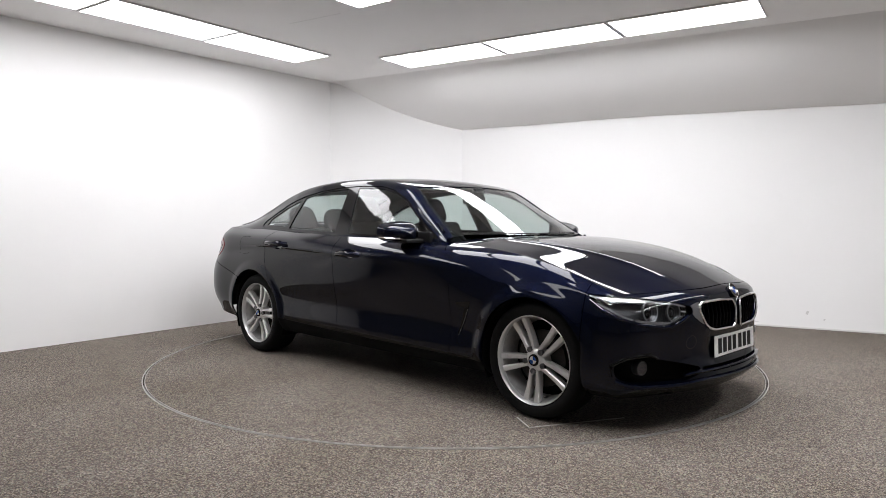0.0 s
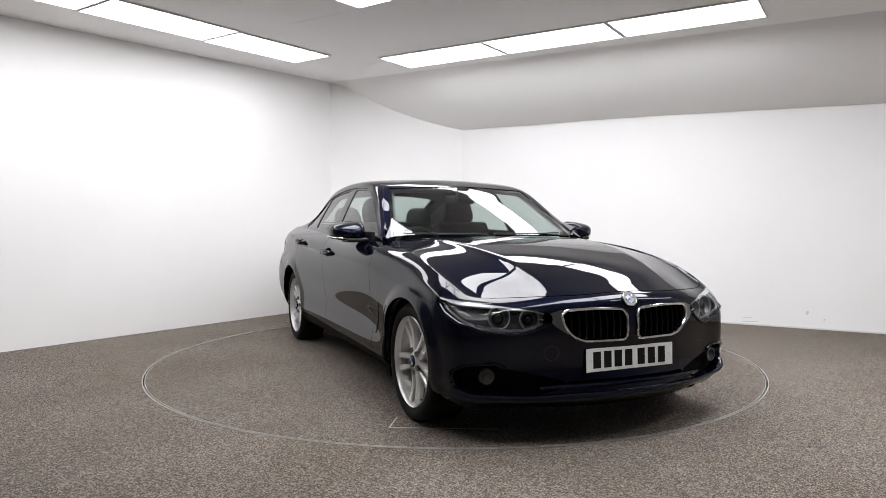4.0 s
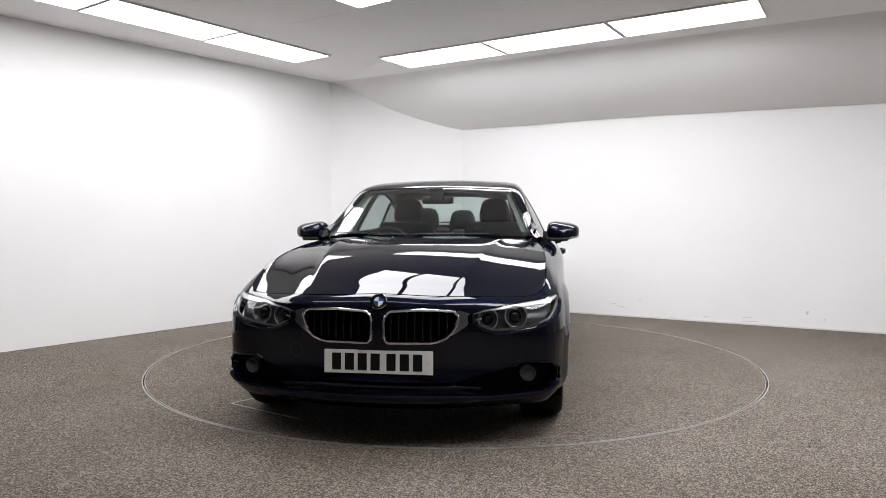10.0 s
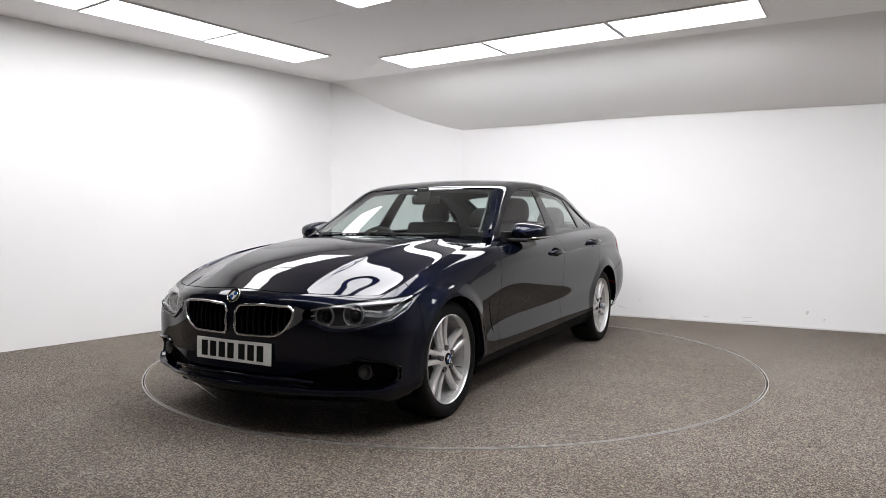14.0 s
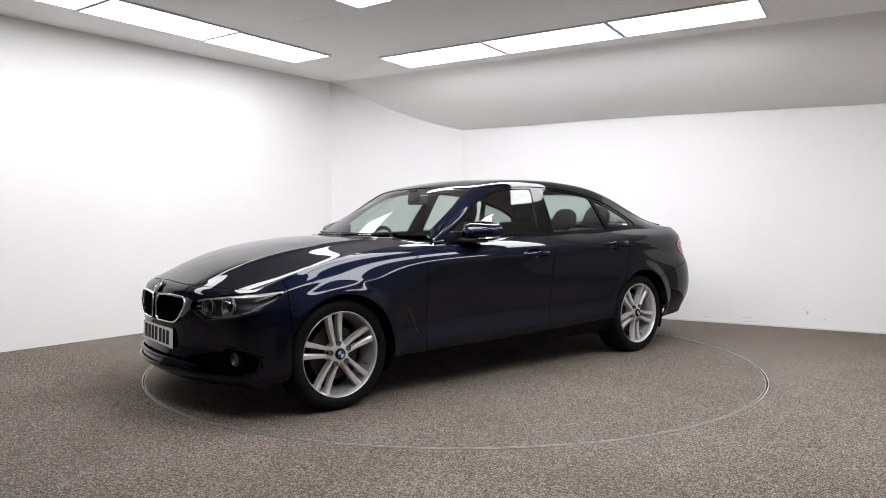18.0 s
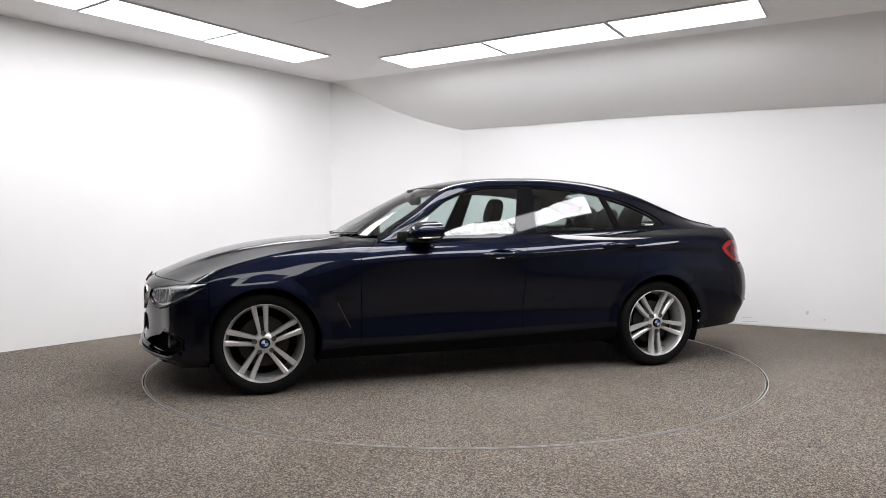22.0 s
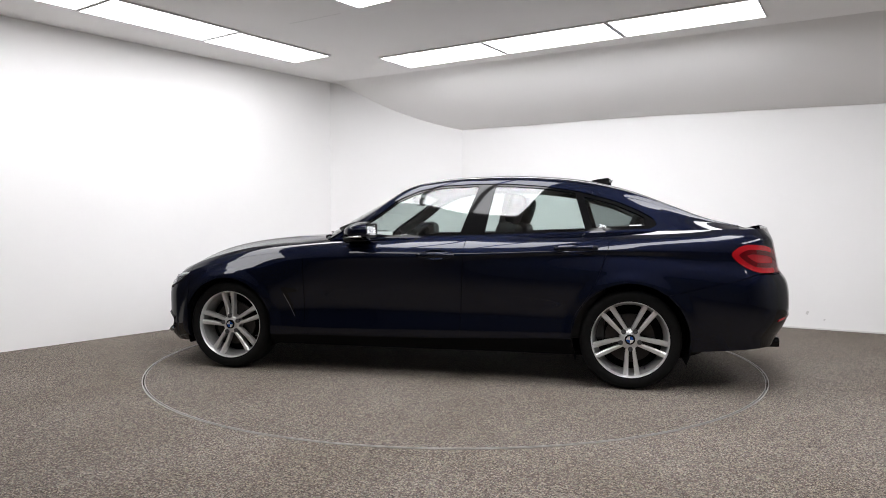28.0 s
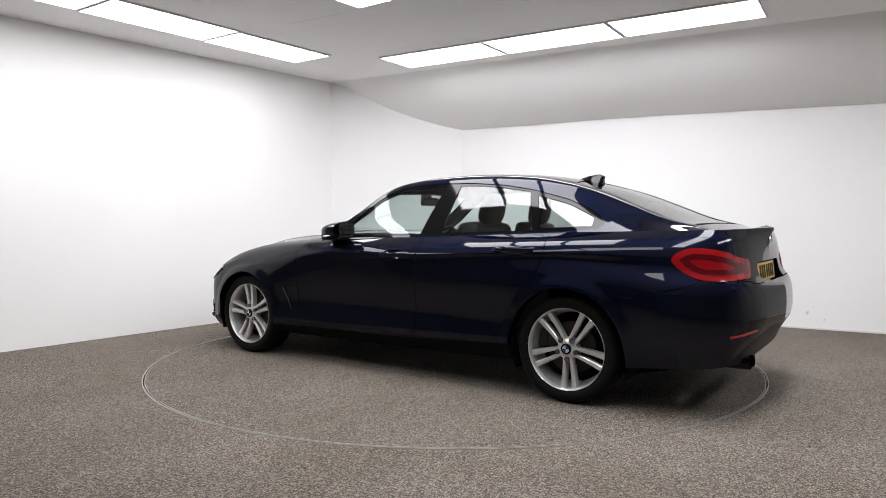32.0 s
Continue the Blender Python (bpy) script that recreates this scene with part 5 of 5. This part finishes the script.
def plates():
    p, n = on_front(0.0, 0.405, 0.010, True)
    pl = part("number_plate", box(0.006, 0.52, 0.111, (0, 0, 0), 0.002, 1), MAT["plate_white"], car, "white front number plate with black marks", False, pose(p[0] - 0.004, 0, 0.405, 0, -2, 0))
    xs = [-0.20, -0.138, -0.076, -0.014, 0.062, 0.125, 0.188]
    for y in xs:
        part("plate_mark", box(0.002, 0.044, 0.079, (0.0035, -y * -1.0, 0.0), 0.0005, 1), MAT["plate_ink"], pl, "plain black bar")
    for y in (-0.235, 0.235):
        part("plate_screw", closed_lathe([(0.001, 0.0), (0.005, 0), (0.006, -0.004), (0.001, -0.004)], 12, "X"), MAT["white_enamel"], pl, "", False, pose(0.006, y, 0))
    p, n = on_rear(0.0, 0.765, -0.034)
    pl = part("rear_number_plate", box(0.006, 0.52, 0.111, (0, 0, 0), 0.002, 1), MAT["plate_yellow"], car, "yellow rear number plate with black marks", False, pose(p[0] - 0.006, 0, 0.765, 0, 6, 0))
    for y in xs:
        part("plate_mark", box(0.002, 0.044, 0.079, (-0.0035, y, 0.0), 0.0005, 1), MAT["plate_ink"], pl, "plain black bar")
    # round badges on nose and boot
    p, n = on_front(0.0, 0.684, 0.006, True)
    mm = Matrix.Translation(p) @ Vector((n[0], 0, n[2])).to_track_quat("Y", "Z").to_matrix().to_4x4()
    b = part("bonnet_badge", closed_lathe([(0.001, 0.004), (0.036, 0.004), (0.038, 0.0), (0.038, -0.01), (0.001, -0.01)], 40), MAT["black"], car, "round chrome-rimmed badge", True, mm)
    emblem(b, Matrix.Translation((0, 0.0055, 0)), 0.022)
    for r in (0.0385, 0.0235):
        part("badge_rim", closed_lathe([(r - 0.0015, 0.003), (r, 0.0062), (r + 0.0018, 0.003)], 36), MAT["chrome"], b, "chrome rim", True)
    p, n = on_rear(0.0, 0.945, -0.003)
    mm = Matrix.Translation((p[0], 0, p[2])) @ Vector((n[0], 0, n[2])).to_track_quat("Y", "Z").to_matrix().to_4x4()
    b = part("boot_badge", closed_lathe([(0.001, 0.004), (0.036, 0.004), (0.038, 0.0), (0.038, -0.01), (0.001, -0.01)], 40), MAT["black"], car, "round chrome-rimmed badge", True, mm)
    emblem(b, Matrix.Translation((0, 0.0055, 0)), 0.022)
    for r in (0.0385, 0.0235):
        part("badge_rim", closed_lathe([(r - 0.0015, 0.003), (r, 0.0062), (r + 0.0018, 0.003)], 36), MAT["chrome"], b, "chrome rim", True)


def fin_and_pipes():
    bm = bmesh.new()
    rows = []
    for i in range(11):
        t = i / 10
        x = -1.10 - 0.185 * t
        h = 0.062 * min(1, t * 1.25) ** 0.8 if t < 0.8 else 0.062 * (1 - (t - 0.8) * 0.8)
        w = 0.032 * (0.35 + 0.65 * math.sin(math.pi * min(1, 0.15 + t * 0.6)))
        z0 = float(mid_z(x)) - 0.004
        rows.append([bm.verts.new(q) for q in ((x, -w, z0), (x, -w * 0.35, z0 + h * 0.6), (x - 0.01, 0, z0 + h), (x, w * 0.35, z0 + h * 0.6), (x, w, z0))])
    for p, q in zip(rows, rows[1:]):
        for j in range(4):
            bm.faces.new((p[j], p[j + 1], q[j + 1], q[j]))
    bm.faces.new(rows[-1])
    bm.faces.new(rows[0][::-1])
    part("roof_aerial", bm, MAT["black"], car, "gloss black shark-fin aerial", True)
    for y in (0.43, 0.52):
        part("exhaust_pipe", closed_lathe([(0.032, 0.02), (0.034, 0.0), (0.034, -0.22), (0.030, -0.22), (0.030, 0.0)], 28, "X"), MAT["black"], car, "dark exhaust tailpipe", True, pose(-2.325, y, 0.282, 0, 0, 180))


def cowl_and_wipers():
    spec = cut_patch(hood, 0.93, 1.0, -0.97, 0.97, 8, 50, sink=0.022, lip=0, sign=-1)
    panel("cowl", car, MAT["plastic"], spec, "black plastic cowl below the windscreen")
    for y0, y1 in ((-0.10, -0.68), (0.52, -0.06)):
        v0, v1 = y0 / 0.747 * EDGE_V, y1 / 0.747 * EDGE_V
        vs = np.linspace(v0, v1, 9)
        p = cabin(np.full(9, 0.006), vs)
        pts = [(q[0] + 0.002, q[1], q[2] + 0.003) for q in p]
        part("wiper", tube(pts, 0.0055, 6, False, 0.8), MAT["plastic"], car, "black windscreen wiper", True)


_SU, _SV = [g.ravel() for g in np.meshgrid(np.linspace(HALF[6], HALF[8], 80), np.linspace(1, 6, 80), indexing="ij")]
_SP = body(_SU, _SV)


def side_y(x, z):
    """How far out the skin lies at a place of the wing or front door."""
    return _SP[np.argmin((_SP[:, 0] - x) ** 2 + (_SP[:, 2] - z) ** 2), 1]


def side_details():
    # air vent behind each front wheel and the fuel flap
    vent = inside(rounded([(0.985, 0.605), (0.86, 0.592), (0.865, 0.572), (0.935, 0.565), (0.868, 0.405), (0.882, 0.398), (0.962, 0.555)], 0.008, 3))
    spec = cut_patch(body, S(6.5), S(7.1), 2, 5, 60, 60, lambda p, u, v: vent(p[:, 0], p[:, 2]), sink=-0.0015, lip=0.004)
    vents = pair("wing_vent", car, MAT["black"], spec, "gloss black wing air vent")
    # added metal strip stands in for the reflection along the vent's black edge
    for vent_ob, sy in zip(vents, (1, -1)):
        line = [(0.962, 0.556), (0.92, 0.475), (0.880, 0.397)]
        pts = [(x, sy * (float(side_y(x, z)) + 0.002), z) for x, z in line]
        part("vent_edge_glint", tube(pts, 0.0022, 6), MAT["bolt"], vent_ob, "thin metal strip added for the glint on the vent edge", True)
    flap = inside(rounded([(-1.50, 0.80), (-1.50, 0.94), (-1.67, 0.94), (-1.67, 0.80)], 0.03, 4))
    spec = cut_patch(body, S(11), S(12.4), 5, 10, 60, 60, lambda p, u, v: 0.0016 - np.abs(flap(p[:, 0], p[:, 2])), sink=-0.0006, lip=0)
    panel("fuel_flap_joint", car, MAT["gap"], spec, "thin joint round the fuel flap", True)


def window_marks():
    mark = inside([(-1.40, 1.040), (-1.40, 1.047), (-1.475, 1.050), (-1.475, 1.043)])
    spec = cut_patch(cabin, 0.70, 0.80, 4.5, 6.0, 110, 110, lambda p, u, v: mark(p[:, 0], p[:, 2]), sink=0.009, lip=0, sign=-1)
    pair("window_mark", car, MAT["white_enamel"], spec, "small plain white bar on the glass")


FD, RD = body_panels()
glazing()
underside()
cabin_inside()
lamps()
kidneys()
blades()
plates()
fin_and_pipes()
cowl_and_wipers()
side_details()
window_marks()
for s, d1, d2 in ((1, FD[0], RD[0]), (-1, FD[1], RD[1])):
    handle(s, -0.02, -0.27, 0.838, d1)
    handle(s, -0.94, -1.19, 0.893, d2)
    door_mirror(s)
wheel(1.405, 1, 43, 0.862)
wheel(1.405, -1, -7, 0.862)
wheel(-1.405, 1, 3, 0.878)
wheel(-1.405, -1, 20, 0.878)


# ---- the turntable ----
def build_turntable():
    disc = tagged(part("turntable", closed_lathe([(0.001, 0.0), (DISC_R - 0.003, 0.0), (DISC_R - 0.003, -0.045), (0.001, -0.045)], 160, "Z"), MAT["disc"], m=pose(*DISC_AT, 0)),
                  "round carpeted turntable set flush in the floor", "turntable")
    part("edge_ring", closed_lathe([(DISC_R - 0.003, -0.04), (DISC_R - 0.003, 0.002), (DISC_R + 0.0015, 0.002), (DISC_R + 0.0015, -0.04)], 160, "Z"), MAT["trim_alu"], disc, "thin metal edge ring")
    o = np.array(CAR_OFF) - DISC_AT
    for a, b in (((1.52, -0.985), (1.355, -0.88)), ((1.52, -0.985), (1.775, -0.48))):
        a, b = np.array(a) + o, np.array(b) + o
        d = (b - a) / np.linalg.norm(b - a)
        n = np.array((-d[1], d[0])) * 0.004
        part("carpet_seam", prism([tuple(a - n), tuple(b - n), tuple(b + n), tuple(a + n)], 0.0005, 0.0025), MAT["seam"], disc, "pale seam in the carpet")
    return disc


turntable = build_turntable()


def motions():
    walk(turntable, [(k * 0.5, pose(*DISC_AT, 0, rz=heading(k * 0.5))) for k in range(65)])
    walk(car, [(k * 0.5, car_pose(k * 0.5)) for k in range(65)])


motions()
